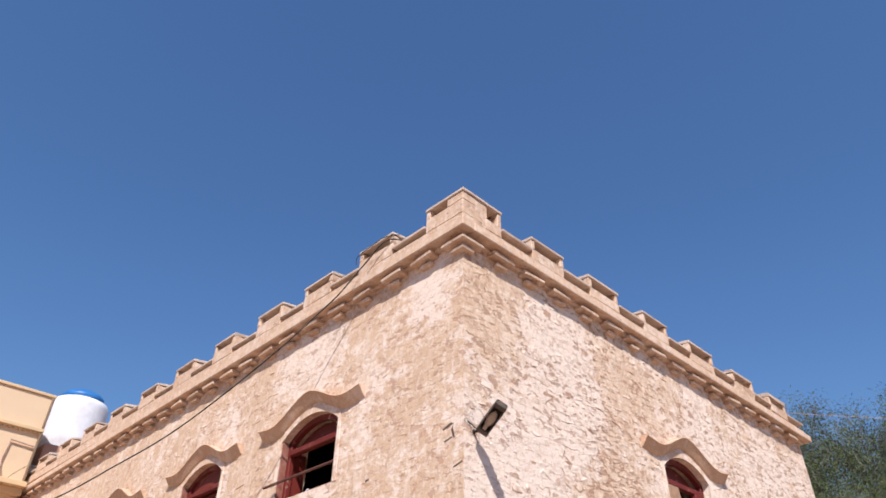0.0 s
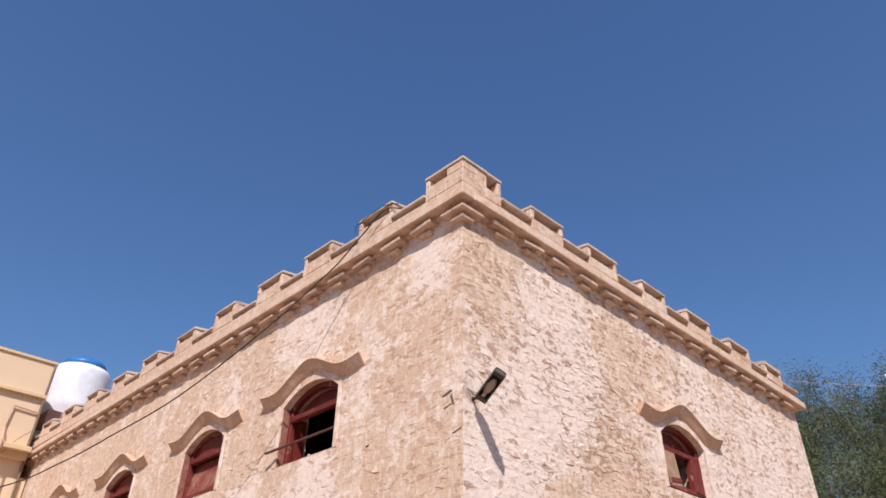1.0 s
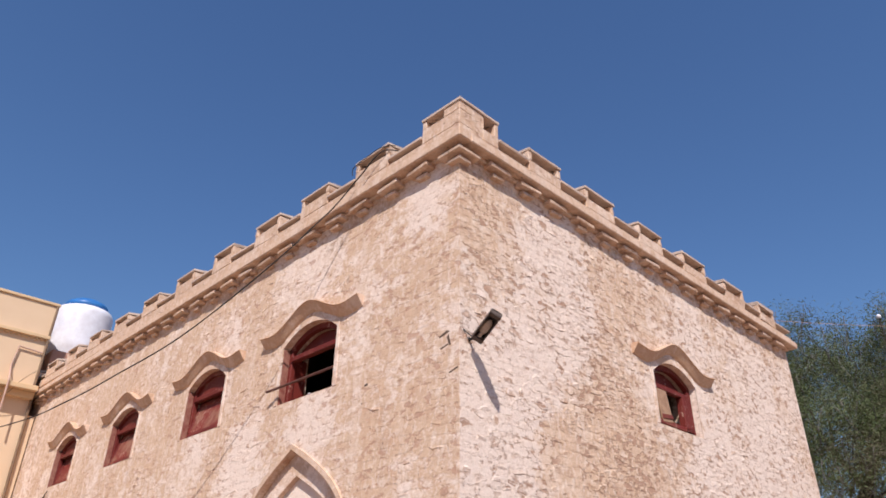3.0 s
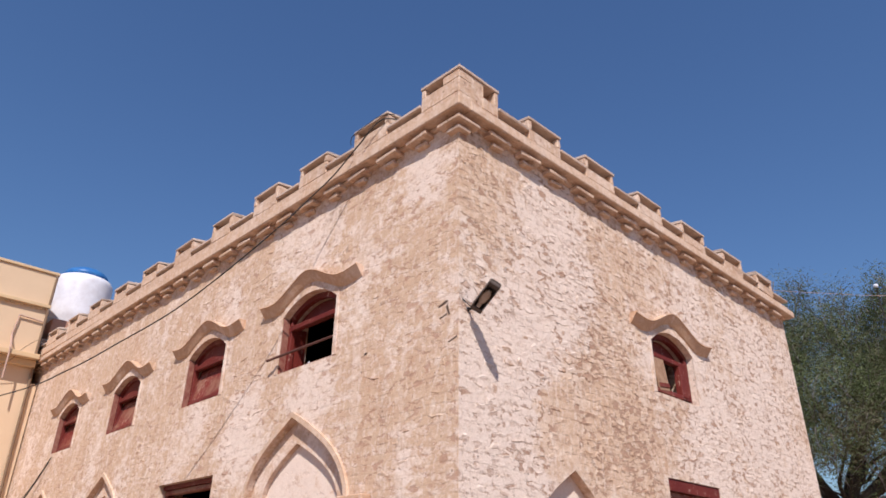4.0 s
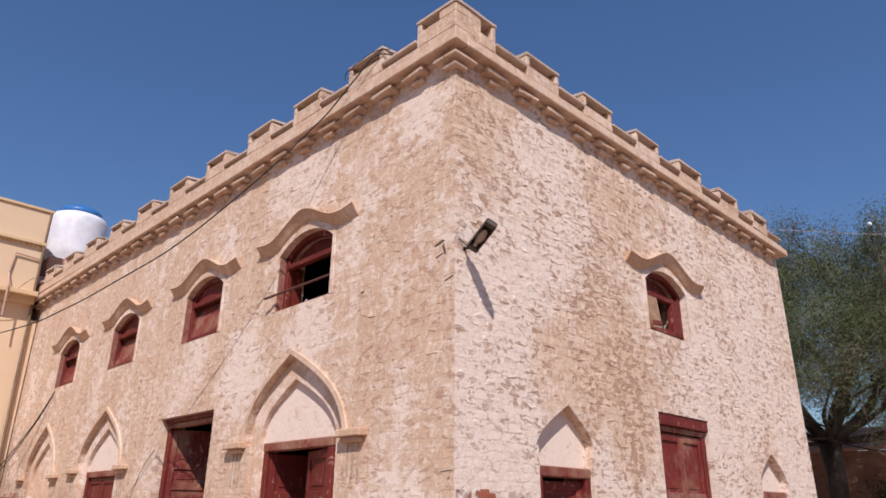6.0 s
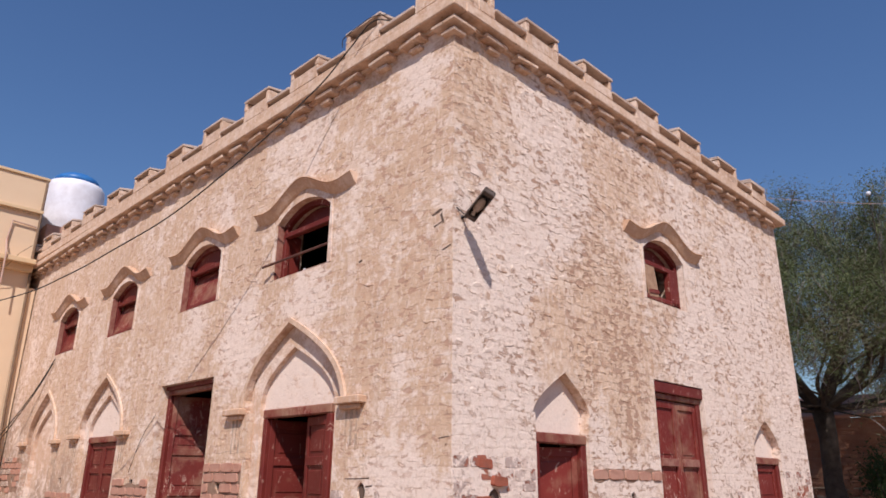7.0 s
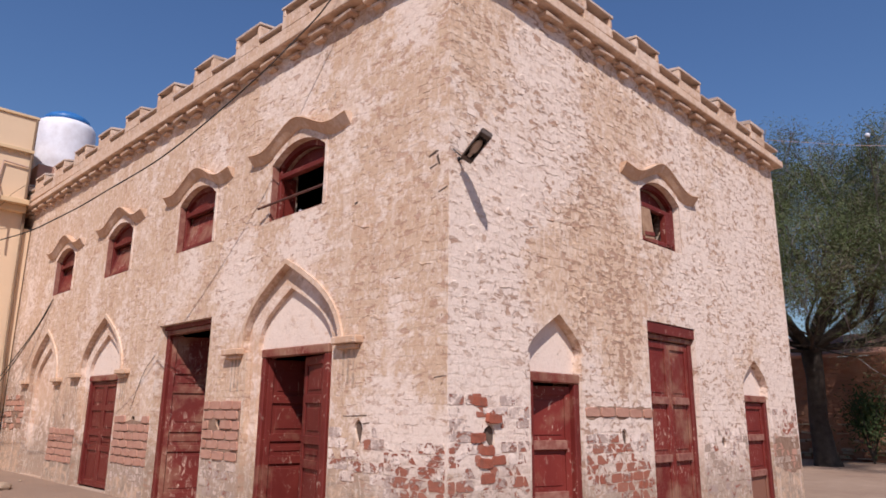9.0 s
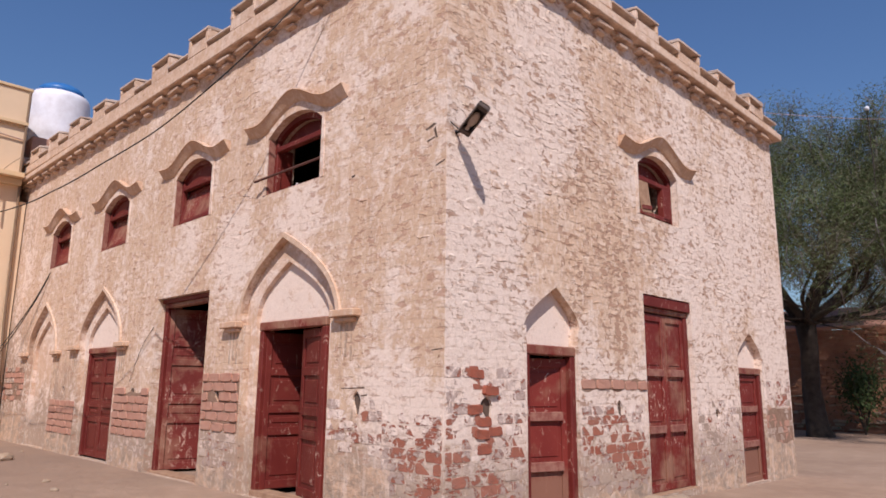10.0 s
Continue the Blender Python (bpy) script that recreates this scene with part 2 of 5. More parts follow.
def washed_brick(name, foci):
    """Red brick under one wash that has fallen off in ragged spots, mostly round the given places."""
    m = Mat(name, 0.93, spec=0.15)
    c = m.mix(m.ramp(m.noise(9, 6, 0.65), 0.35, 0.65), (0.37, 0.108, 0.066), (0.27, 0.10, 0.066))
    c = m.mix(m.math("MULTIPLY", m.random(), 0.5), c, (0.38, 0.19, 0.135))
    field = m.math("ADD", m.noise(7.5, 8, 0.75, vec=m.stretched(0.8, 0.8, 1.3), warp=0.5), m.math("MULTIPLY", m.random(), 0.12))
    for x, y, z, r, w in foci:
        n = m.n.new("ShaderNodeVectorMath")
        n.operation = "DISTANCE"
        n.inputs[1].default_value = (x, y, z)
        m.l.new(m.pos, n.inputs[0])
        field = m.math("ADD", field, m.ramp(n.outputs["Value"], 0.35 * r, r, w, 0.0))
    bare = m.ramp(field, 0.635, 0.658)
    wash = m.mix(m.ramp(m.noise(5, 6, 0.7), 0.42, 0.62), LIME, (0.63, 0.48, 0.40))
    sep = m.n.new("ShaderNodeSeparateXYZ")
    m.l.new(m.pos, sep.inputs[0])
    foot = m.math("ADD", sep.outputs[2], m.math("MULTIPLY", m.noise(3.5, 7, 0.7), 1.2))
    wash = m.mix(m.ramp(foot, 1.0, 1.55, 0.9, 0.0), wash, (0.39, 0.285, 0.215))
    dabs = m.math("MULTIPLY", m.ramp(m.noise(13, 5, 0.6, vec=m.stretched(0.75, 0.75, 1.2), warp=0.4), 0.555, 0.58), m.ramp(m.noise(2.5, 3), 0.40, 0.52))
    wash = m.mix(m.math("MULTIPLY", dabs, 0.8), wash, (0.37, 0.27, 0.22))
    thin = m.math("MULTIPLY", m.ramp(m.random(), 0.50, 0.62), m.ramp(m.noise(10, 6, 0.7, warp=0.5), 0.42, 0.49))
    wash = m.mix(m.math("MULTIPLY", thin, 0.85), wash, (0.41, 0.305, 0.262))
    c = m.mix(bare, wash, c)
    rim = m.math("MULTIPLY", m.ramp(field, 0.60, 0.645), m.ramp(field, 0.70, 0.645))
    c = m.mix(m.math("MULTIPLY", rim, m.ramp(m.noise(14, 4), 0.42, 0.55, 0, 0.5)), c, (0.32, 0.22, 0.18))
    m.color(c)
    m.bump(m.math("SUBTRACT", m.noise(26, 5, 0.7), m.math("MULTIPLY", bare, 0.6)), 0.7, 0.016)
    return m.m


mat_brick = washed_brick("washed_red_brick", [(-0.45, 0, 0.82, 0.4, 0.09), (-0.25, 0, 0.45, 0.35, 0.10), (-1.35, 0, 1.2, 0.22, 0.16), (0, 0.64, 1.28, 0.25, 0.30), (0, 0.62, 1.0, 0.24, 0.28), (0, 0.66, 0.45, 0.35, 0.13), (0, 0.45, 1.6, 0.2, 0.22), (0, 0.15, 0.6, 0.35, 0.10), (-0.28, 0, 1.12, 0.32, 0.09), (-0.75, 0, 1.0, 0.3, 0.08), (-0.1, 0, 0.85, 0.3, 0.09), (0, 0.12, 1.05, 0.25, 0.10), (-1.5, 0, 1.0, 0.5, 0.06),
                                             (0, 1.25, 0.85, 0.3, 0.22), (0, 2.75, 0.85, 0.35, 0.2), (0, 3.4, 0.75, 0.5, 0.18), (0, 3.9, 0.6, 0.4, 0.18), (0, 3.2, 1.1, 0.25, 0.16), (0, 6.3, 0.9, 0.4, 0.1), (0, 9.6, 0.8, 0.9, 0.2)])
mat_brick_pale = patchy_brick("dusty_brick", (0.42, 0.205, 0.145), (0.47, 0.265, 0.195), LIME, -0.1)
mat_mud = plaster("grey_mud_plaster", -0.6, -0.4, 0.2, 0.7, base=(0.315, 0.24, 0.185)).m
mat_old_brick = make_simple("old_dark_brick", (0.25, 0.105, 0.065), (0.33, 0.165, 0.10), 1.3, 0.93, bump=0.7, dist=0.03, rnd=0.4)
mat_neighbour = make_simple("pale_yellow_paint", (0.70, 0.515, 0.345), (0.66, 0.475, 0.315), 0.8, 0.8, bump=0.08, dist=0.005)
mat_neighbour_trim = make_simple("pale_yellow_ledge", (0.68, 0.48, 0.28), (0.60, 0.42, 0.25), 1.5, 0.8, bump=0.15, dist=0.005)
# near-black base colour puts the shade of the rooms into their plaster
mat_room = make_simple("shade_dark_room_plaster", (0.09, 0.06, 0.05), (0.06, 0.04, 0.035), 1.2, 0.95)
mat_tank = make_simple("scuffed_white_plastic", (0.74, 0.73, 0.78), (0.60, 0.57, 0.60), 2.2, 0.5, bump=0.1)
mat_lid = make_simple("blue_plastic", (0.02, 0.11, 0.33), (0.04, 0.17, 0.42), 3, 0.4, bump=0.1)
mat_black = make_simple("black_paint", (0.02, 0.018, 0.018), (0.035, 0.03, 0.028), 12, 0.5, bump=0.1)
mat_lamp_side = make_simple("dark_brown_lamp_metal", (0.07, 0.05, 0.04), (0.11, 0.08, 0.065), 9, 0.6, bump=0.1)
mat_cable = make_simple("black_cable", (0.03, 0.025, 0.022), (0.05, 0.04, 0.035), 20, 0.7, bump=0)
mat_pipe = make_simple("faded_pink_pipe", (0.55, 0.36, 0.28), (0.45, 0.30, 0.24), 4, 0.6, bump=0.1)
mat_drain = make_simple("brown_drain_pipe", (0.17, 0.105, 0.065), (0.23, 0.15, 0.095), 4, 0.6, bump=0.1)
mat_bar = make_simple("dark_stained_bar", (0.085, 0.032, 0.025), (0.13, 0.06, 0.045), 9, 0.8, bump=0.2)
mat_wood = make_simple("weathered_bare_wood", (0.40, 0.25, 0.16), (0.28, 0.16, 0.10), 9, 0.85, bump=0.4)
mat_bark = make_simple("dark_acacia_bark", (0.035, 0.026, 0.021), (0.065, 0.050, 0.040), 5, 0.95, bump=0.9, dist=0.06)
mat_twig = make_simple("grey_dry_twig", (0.15, 0.13, 0.125), (0.22, 0.195, 0.19), 5, 0.95, bump=0)
mat_stone = make_simple("dusty_stone", (0.40, 0.29, 0.20), (0.30, 0.22, 0.16), 9, 0.95, bump=0.6, dist=0.02)
mat_glass_lens = make_simple("dusty_lamp_glass", (0.42, 0.33, 0.27), (0.30, 0.23, 0.18), 10, 0.25, bump=0, spec=0.6)
mat_coping = make_simple("weathered_coping_slab", (0.46, 0.345, 0.275), (0.60, 0.47, 0.385), 6, 0.95, bump=0.5, dist=0.02)
mat_roof_mud = make_simple("roof_screed", (0.42, 0.31, 0.22), (0.34, 0.25, 0.18), 1.5, 0.95)


def sand():
    m = Mat("trodden_sand", 0.97, spec=0.1)
    c = m.mix(m.ramp(m.noise(0.35, 6, 0.6), 0.35, 0.65), (0.34, 0.235, 0.17), (0.285, 0.19, 0.137))
    c = m.mix(m.ramp(m.noise(2.2, 6, 0.7), 0.45, 0.7, 0, 0.5), c, (0.44, 0.31, 0.23))
    c = m.mix(m.ramp(m.cells(7), 0.04, 0.08, 0.6, 0), c, (0.30, 0.20, 0.14))
    n = m.n.new("ShaderNodeVectorMath")
    n.operation = "DISTANCE"
    n.inputs[1].default_value = (-12.5, -2.0, 0)
    m.l.new(m.pos, n.inputs[0])
    dirt = m.math("ADD", m.ramp(n.outputs["Value"], 2.0, 8.5, 0.8, 0.0), m.ramp(m.noise(1.1, 6, 0.7), 0.3, 0.7, -0.25, 0.25))
    c = m.mix(m.ramp(dirt, 0.1, 0.8, 0, 0.7), c, (0.235, 0.165, 0.125))
    m.color(c)
    m.bump(m.math("ADD", m.noise(2.5, 6, 0.6), m.math("MULTIPLY", m.noise(22, 5, 0.7), 0.25)), 0.7, 0.08)
    return m.m


def leaf(name, a, b):
    m = Mat(name, 0.7, spec=0.2)
    m.color(m.mix(m.island(), a, b))
    return m.m


mat_sand = sand()
mat_leaf = leaf("feathery_leaf", (0.078, 0.108, 0.040), (0.135, 0.155, 0.065))
mat_leaf_dry = leaf("dry_feathery_leaf", (0.12, 0.095, 0.06), (0.10, 0.09, 0.055))
mat_leaf_bush = leaf("bush_leaf", (0.030, 0.050, 0.016), (0.055, 0.078, 0.026))


# ---- building blocks ----
def part(name, bm, material, parent=None, label="", smooth=False):
    me = bpy.data.meshes.new(name)
    bm.normal_update()
    bm.to_mesh(me)
    bm.free()
    return put(name, me, material, parent, label, smooth)


def put(name, me, material, parent=None, label="", smooth=False):
    if not me.materials:
        me.materials.append(material)
    if smooth:
        me.polygons.foreach_set("use_smooth", [True] * len(me.polygons))
    ob = new(name, me)
    ob.parent = parent
    if label:
        tagged(ob, label)
    return ob


def pydata(verts, faces):
    me = bpy.data.meshes.new("mesh")
    me.from_pydata(verts, [], faces)
    me.update()
    return me


def holder(name, m, label, category, group="", kind=""):
    ob = new(name)
    ob.empty_display_size = 0.2
    ob.matrix_world = m
    return tagged(ob, label, category, group, kind)


def box(x0, x1, y0, y1, z0, z1, bevel=0.008, bm=None, wob=0.0, rng=None):
    own = bmesh.new()
    vs = bmesh.ops.create_cube(own, size=1.0)["verts"]
    for v in vs:
        v.co = Vector(((x0 + x1) / 2 + v.co.x * (x1 - x0), (y0 + y1) / 2 + v.co.y * (y1 - y0), (z0 + z1) / 2 + v.co.z * (z1 - z0)))
        if wob:
            v.co += Vector([rng.uniform(-wob, wob) for _ in range(3)])
    if bevel:
        bmesh.ops.bevel(own, geom=list(own.edges), offset=bevel, segments=1, affect="EDGES", profile=0.5)
    if bm is None:
        return own
    me = bpy.data.meshes.new("t")
    own.to_mesh(me)
    own.free()
    bm.from_mesh(me)
    bpy.data.meshes.remove(me)
    return bm


def slab(outline, holes, y0, y1, edges_on=True):
    """A wall-like plate in the u-z plane between depths y0 (front) and y1 (back), with holes that go through it."""
    from mathutils.geometry import tessellate_polygon
    loops = [outline] + list(holes)
    flat = [p for loop in loops for p in loop]
    tris = tessellate_polygon([[Vector((p[0], p[1], 0)) for p in loop] for loop in loops])
    n = len(flat)
    verts = [(u, y0, z) for u, z in flat] + [(u, y1, z) for u, z in flat]
    faces = []
    for a, b, c in tris:
        pa, pb, pc = flat[a], flat[b], flat[c]
        area = (pb[0] - pa[0]) * (pc[1] - pa[1]) - (pb[1] - pa[1]) * (pc[0] - pa[0])
        if abs(area) < 1e-9:
            continue
        if area < 0:
            b, c = c, b
        faces += [(a, b, c), (n + a, n + c, n + b)]
    start = 0
    for loop in loops:
        k = len(loop)
        for i in range(k):
            a, b = start + i, start + (i + 1) % k
            faces.append((a, n + a, n + b, b))
        start += k
    me = pydata(verts, faces)
    bm = bmesh.new()
    bm.from_mesh(me)
    bpy.data.meshes.remove(me)
    bmesh.ops.recalc_face_normals(bm, faces=bm.faces)
    return bm


def rect(u0, u1, z0, z1):
    return [(u0, z0), (u1, z0), (u1, z1), (u0, z1)]


def pointed(uc, half, z0, spring, apex, n=9, foot=None, bow=(1.0, 0.48, 0.52, 0.72), lean=0.0):
    """A pointed arch opening; foot: half width below the spring line."""
    h = apex - spring
    right = []
    for i in range(n + 1):
        t = i / n
        w0, w1, w2, w3 = (1 - t) ** 3, 3 * t * (1 - t) ** 2, 3 * t * t * (1 - t), t ** 3
        right.append((half * (w0 + bow[0] * w1 + bow[2] * w2), spring + h * (bow[1] * w1 + bow[3] * w2 + w3)))
    f = foot or half
    pts = [(uc - f, z0), (uc + f, z0)]
    if foot:
        pts.append((uc + f, spring))
    pts += [(uc + u + lean * (z - spring) / h, z) for u, z in right] + [(uc - u + lean * (z - spring) / h, z) for u, z in reversed(right[:-1])]
    if foot:
        pts.append((uc - f, spring))
    return pts


STRAIGHT = (0.93, 0.36, 0.47, 0.66)


def arc_band(points, width):
    """Points moved outward by width, along the normals of an open line."""
    out = []
    for i, (u, z) in enumerate(points):
        a, b = points[max(i - 1, 0)], points[min(i + 1, len(points) - 1)]
        du, dz = b[0] - a[0], b[1] - a[1]
        d = math.hypot(du, dz)
        out.append((u - dz / d * width, z + du / d * width))
    return out


def segmental(uc, half, z0, spring, apex, n=10):
    h = apex - spring
    r = (half * half + h * h) / (2 * h)
    a = math.asin(half / r)
    top = [(uc + r * math.sin(a - 2 * a * i / n), apex - r + r * math.cos(a - 2 * a * i / n)) for i in range(n + 1)]
    return [(uc - half, z0), (uc + half, z0)] + top


def tube(points, radius, sides=6, radii=None, close=True):
    bm = bmesh.new()
    rings = []
    pts = [Vector(p) for p in points]
    for i, p in enumerate(pts):
        d = (pts[min(i + 1, len(pts) - 1)] - pts[max(i - 1, 0)]).normalized()
        a = d.orthogonal().normalized() if i == 0 else (last - d * last.dot(d)).normalized()
        last = a
        b = d.cross(a)
        r = radii[i] if radii else radius
        rings.append([bm.verts.new(p + (a * math.cos(t) + b * math.sin(t)) * r) for t in (2 * math.pi * k / sides for k in range(sides))])
    for r0, r1 in zip(rings, rings[1:]):
        for k in range(sides):
            bm.faces.new((r0[k], r0[(k + 1) % sides], r1[(k + 1) % sides], r1[k]))
    if close:
        bm.faces.new(list(reversed(rings[0])))
        bm.faces.new(rings[-1])
    return bm


def lathe(profile, sides=32):
    bm = bmesh.new()
    rings = [[bm.verts.new((r * math.cos(2 * math.pi * k / sides), r * math.sin(2 * math.pi * k / sides), z)) for k in range(sides)] for r, z in profile]
    for r0, r1 in zip(rings, rings[1:]):
        for k in range(sides):
            bm.faces.new((r0[k], r0[(k + 1) % sides], r1[(k + 1) % sides], r1[k]))
    bm.faces.new(list(reversed(rings[0])))
    bm.faces.new(rings[-1])
    return bm


SOUTH = Matrix.Identity(4)
EAST = Matrix.Rotation(radians(90), 4, "Z")
LEN_S, LEN_E, THICK = 17.3, 10.15, 0.45


# ---- ground ----
def ground_height(x, y):
    t = min(max(y / 10.0, 0.0), 1.0)
    return -0.20 * t * t * (3 - 2 * t)


def build_ground():
    xs = [-900, -300, -120, -60, -40] + [-30 + i * 0.75 for i in range(61)] + [25, 60, 120, 300, 900]
    ys = [-900, -300, -120, -60, -30] + [-15 + i * 0.75 for i in range(67)] + [45, 60, 120, 300, 900]
    verts = []
    for y in ys:
        for x in xs:
            near = abs(x) < 30 and -15 < y < 35
            bump = noise.noise(Vector((x * 0.5, y * 0.5, 3))) * 0.03 if near and not (-16.3 < x < 0.6 and -0.6 < y < 10.2) else 0.0
            verts.append((x, y, ground_height(x, y) + bump))
    w = len(xs)
    faces = [(j * w + i, j * w + i + 1, (j + 1) * w + i + 1, (j + 1) * w + i) for j in range(len(ys) - 1) for i in range(w - 1)]
    ob = put("ground", pydata(verts, faces), mat_sand, smooth=True)
    tagged(ob, "bare trodden sandy ground around the old house", "ground", kind="structure")


build_ground()

# ---- walls of the old house ----
WINDOWS_S = [-3.02, -6.10, -9.54, -12.95]
DOOR_ARCHES_S = [(-2.99, 1.16, 2.32, 3.49, 0.90, 3.165), (-9.77, 1.11, 2.18, 3.34, 0.87, 2.99), (-13.47, 1.03, 2.12, 3.30, 0.80, 2.93)]
LEAN = {-2.99: -0.13}
PEEP_S = [(-1.42, 1.32), (-4.72, 1.30), (-7.85, 1.32), (-11.6, 1.3), (-15.2, 1.3)]
PEEP_E = [(0.66, 1.28), (3.42, 1.22), (6.55, 1.08), (9.45, 1.0)]


def peep(u, z):
    rng = random.Random(int(u * 100))
    wide = 0.11 if 0 < u < 1 else 0.085
    pts = []
    for t in range(8):
        a, b = math.cos(t * 0.7854) * wide * rng.uniform(0.75, 1.15), math.sin(t * 0.7854) * 0.09 * rng.uniform(0.75, 1.2)
        pts.append((u + (a * 0.55 + 0.03 if b < -0.03 else a), z + (b * 2.4 if b < -0.03 and -2 < u < 4 else b)))
    return pts


def win_hole(uc, z0=4.2, half=0.67, spring=5.06, apex=5.30):
    return segmental(uc, half, z0, spring, apex)


holes_s = [win_hole(u) for u in WINDOWS_S]
holes_s += [pointed(c, h, 0.0, s, a, foot=f + 0.13, lean=LEAN.get(c, 0.0)) for c, h, s, a, f, ia in DOOR_ARCHES_S]
holes_s += [rect(-7.1, -5.2, 0.0, 2.94)] + [peep(*p) for p in PEEP_S]
CRACKS_S = [[(-0.33, 4.33), (-0.20, 4.38), (-0.15, 4.36), (-0.19, 4.345), (-0.31, 4.315)], [(-0.17, 4.33), (-0.135, 4.20), (-0.155, 4.19), (-0.20, 4.30)],
            [(-0.30, 4.19), (-0.17, 4.22), (-0.18, 4.20), (-0.29, 4.175)], [(-0.16, 3.88), (-0.02, 3.92), (-0.02, 3.90), (-0.15, 3.865)],
            [(-1.66, 4.06), (-1.60, 4.075), (-1.59, 4.05), (-1.65, 4.035)], [(-0.19, 1.862), (-0.10, 1.872), (-0.03, 1.876), (-0.03, 1.868), (-0.18, 1.852)],
            [(-1.72, 1.455), (-1.45, 1.462), (-1.27, 1.470), (-1.28, 1.455), (-1.46, 1.449), (-1.71, 1.447)], [(-1.34, 1.375), (-1.22, 1.39), (-1.22, 1.375), (-1.33, 1.36)]]
holes_e = [win_hole(4.86, 4.09, 0.65, 4.90, 5.14), rect(4.2, 5.77, -0.02, 2.87)]
holes_e += [pointed(1.91, 0.585, 0.0, 2.20, 2.72, foot=0.535, bow=STRAIGHT, lean=0.08), pointed(8.12, 0.59, -0.15, 2.02, 2.52, foot=0.57, bow=STRAIGHT, lean=0.05)] + [peep(*p) for p in PEEP_E]

wall_s = part("wall_south", slab(rect(-LEN_S, 0, -0.5, 7.05), holes_s, 0, THICK), mat_wall_south)
# dark colour for the cracks and for the shade in the beam holes
mat_crack_hole_shade = make_simple("crack_and_hole_shade", (0.085, 0.055, 0.04), (0.15, 0.10, 0.075), 9, 0.95)
# added plates close the beam holes; their dark colour stands for shade
for k in PEEP_S:
    part("hole_shade_plate", box(k[0] - 0.13, k[0] + 0.13, 0.03, 0.05, k[1] - 0.32, k[1] + 0.16, 0), mat_crack_hole_shade, wall_s, "added dark plate standing for the shade inside a beam hole")
for k in CRACKS_S:
    part("crack", slab(list(reversed(k)), [], -0.0025, 0.02), mat_crack_hole_shade, wall_s)
tagged(wall_s, "tall lime-washed ochre plaster wall with flaking patches", "wall", kind="structure")
wall_e = part("wall_east", slab(rect(0.002, LEN_E, -0.6, 7.05), holes_e, -0.002, THICK), mat_wall_east)
wall_e.matrix_world = EAST
# the same added shade-coloured plates behind the east holes
for k in PEEP_E:
    part("hole_shade_plate", box(k[0] - 0.13, k[0] + 0.13, 0.03, 0.05, k[1] - 0.32, k[1] + 0.16, 0), mat_crack_hole_shade, wall_e, "added dark plate standing for the shade inside a beam hole")
tagged(wall_e, "rough white-washed brick wall with peeling ochre coat", "wall", kind="structure")
for name, b in (("wall_north", (-LEN_S, -0.46, LEN_E - 0.4, LEN_E, -0.6, 7.0)), ("wall_west", (-LEN_S, -LEN_S + 0.4, 0.46, LEN_E - 0.41, -0.6, 7.0))):
    tagged(part(name, box(*b, bevel=0), mat_wall_south), "plain plastered outer wall of the old house", "wall", kind="structure")
tagged(part("wall_inner", box(-LEN_S + 0.41, -0.46, 5.0, 5.2, -0.2, 6.6, bevel=0), mat_room), "plastered inner wall, coloured near-black to deepen the rooms' shade", "wall", kind="structure")
tagged(part("floor", box(-LEN_S + 0.41, -0.46, 0.46, LEN_E - 0.41, -0.3, -0.02, bevel=0), mat_roof_mud), "earthen floor of the dark ground-floor rooms", "floor", kind="structure")
tagged(part("ceiling", box(-LEN_S + 0.41, -0.46, 0.46, LEN_E - 0.41, 3.4, 3.7, bevel=0), mat_room), "ceiling between the two storeys, coloured near-black to deepen the rooms' shade", "ceiling", kind="structure")
tagged(part("roof", box(-LEN_S + 0.41, -0.46, 0.46, LEN_E - 0.41, 6.62, 6.95, bevel=0), mat_roof_mud), "flat screeded roof behind the battlements", "roof", kind="structure")


# ---- cornice and battlements ----
def raked(angle):
    """The south roof edge climbs a little away from the corner."""
    return Matrix.Translation((0, 0, 7)) @ Matrix.Rotation(angle, 4, "Y") @ Matrix.Translation((0, 0, -7))


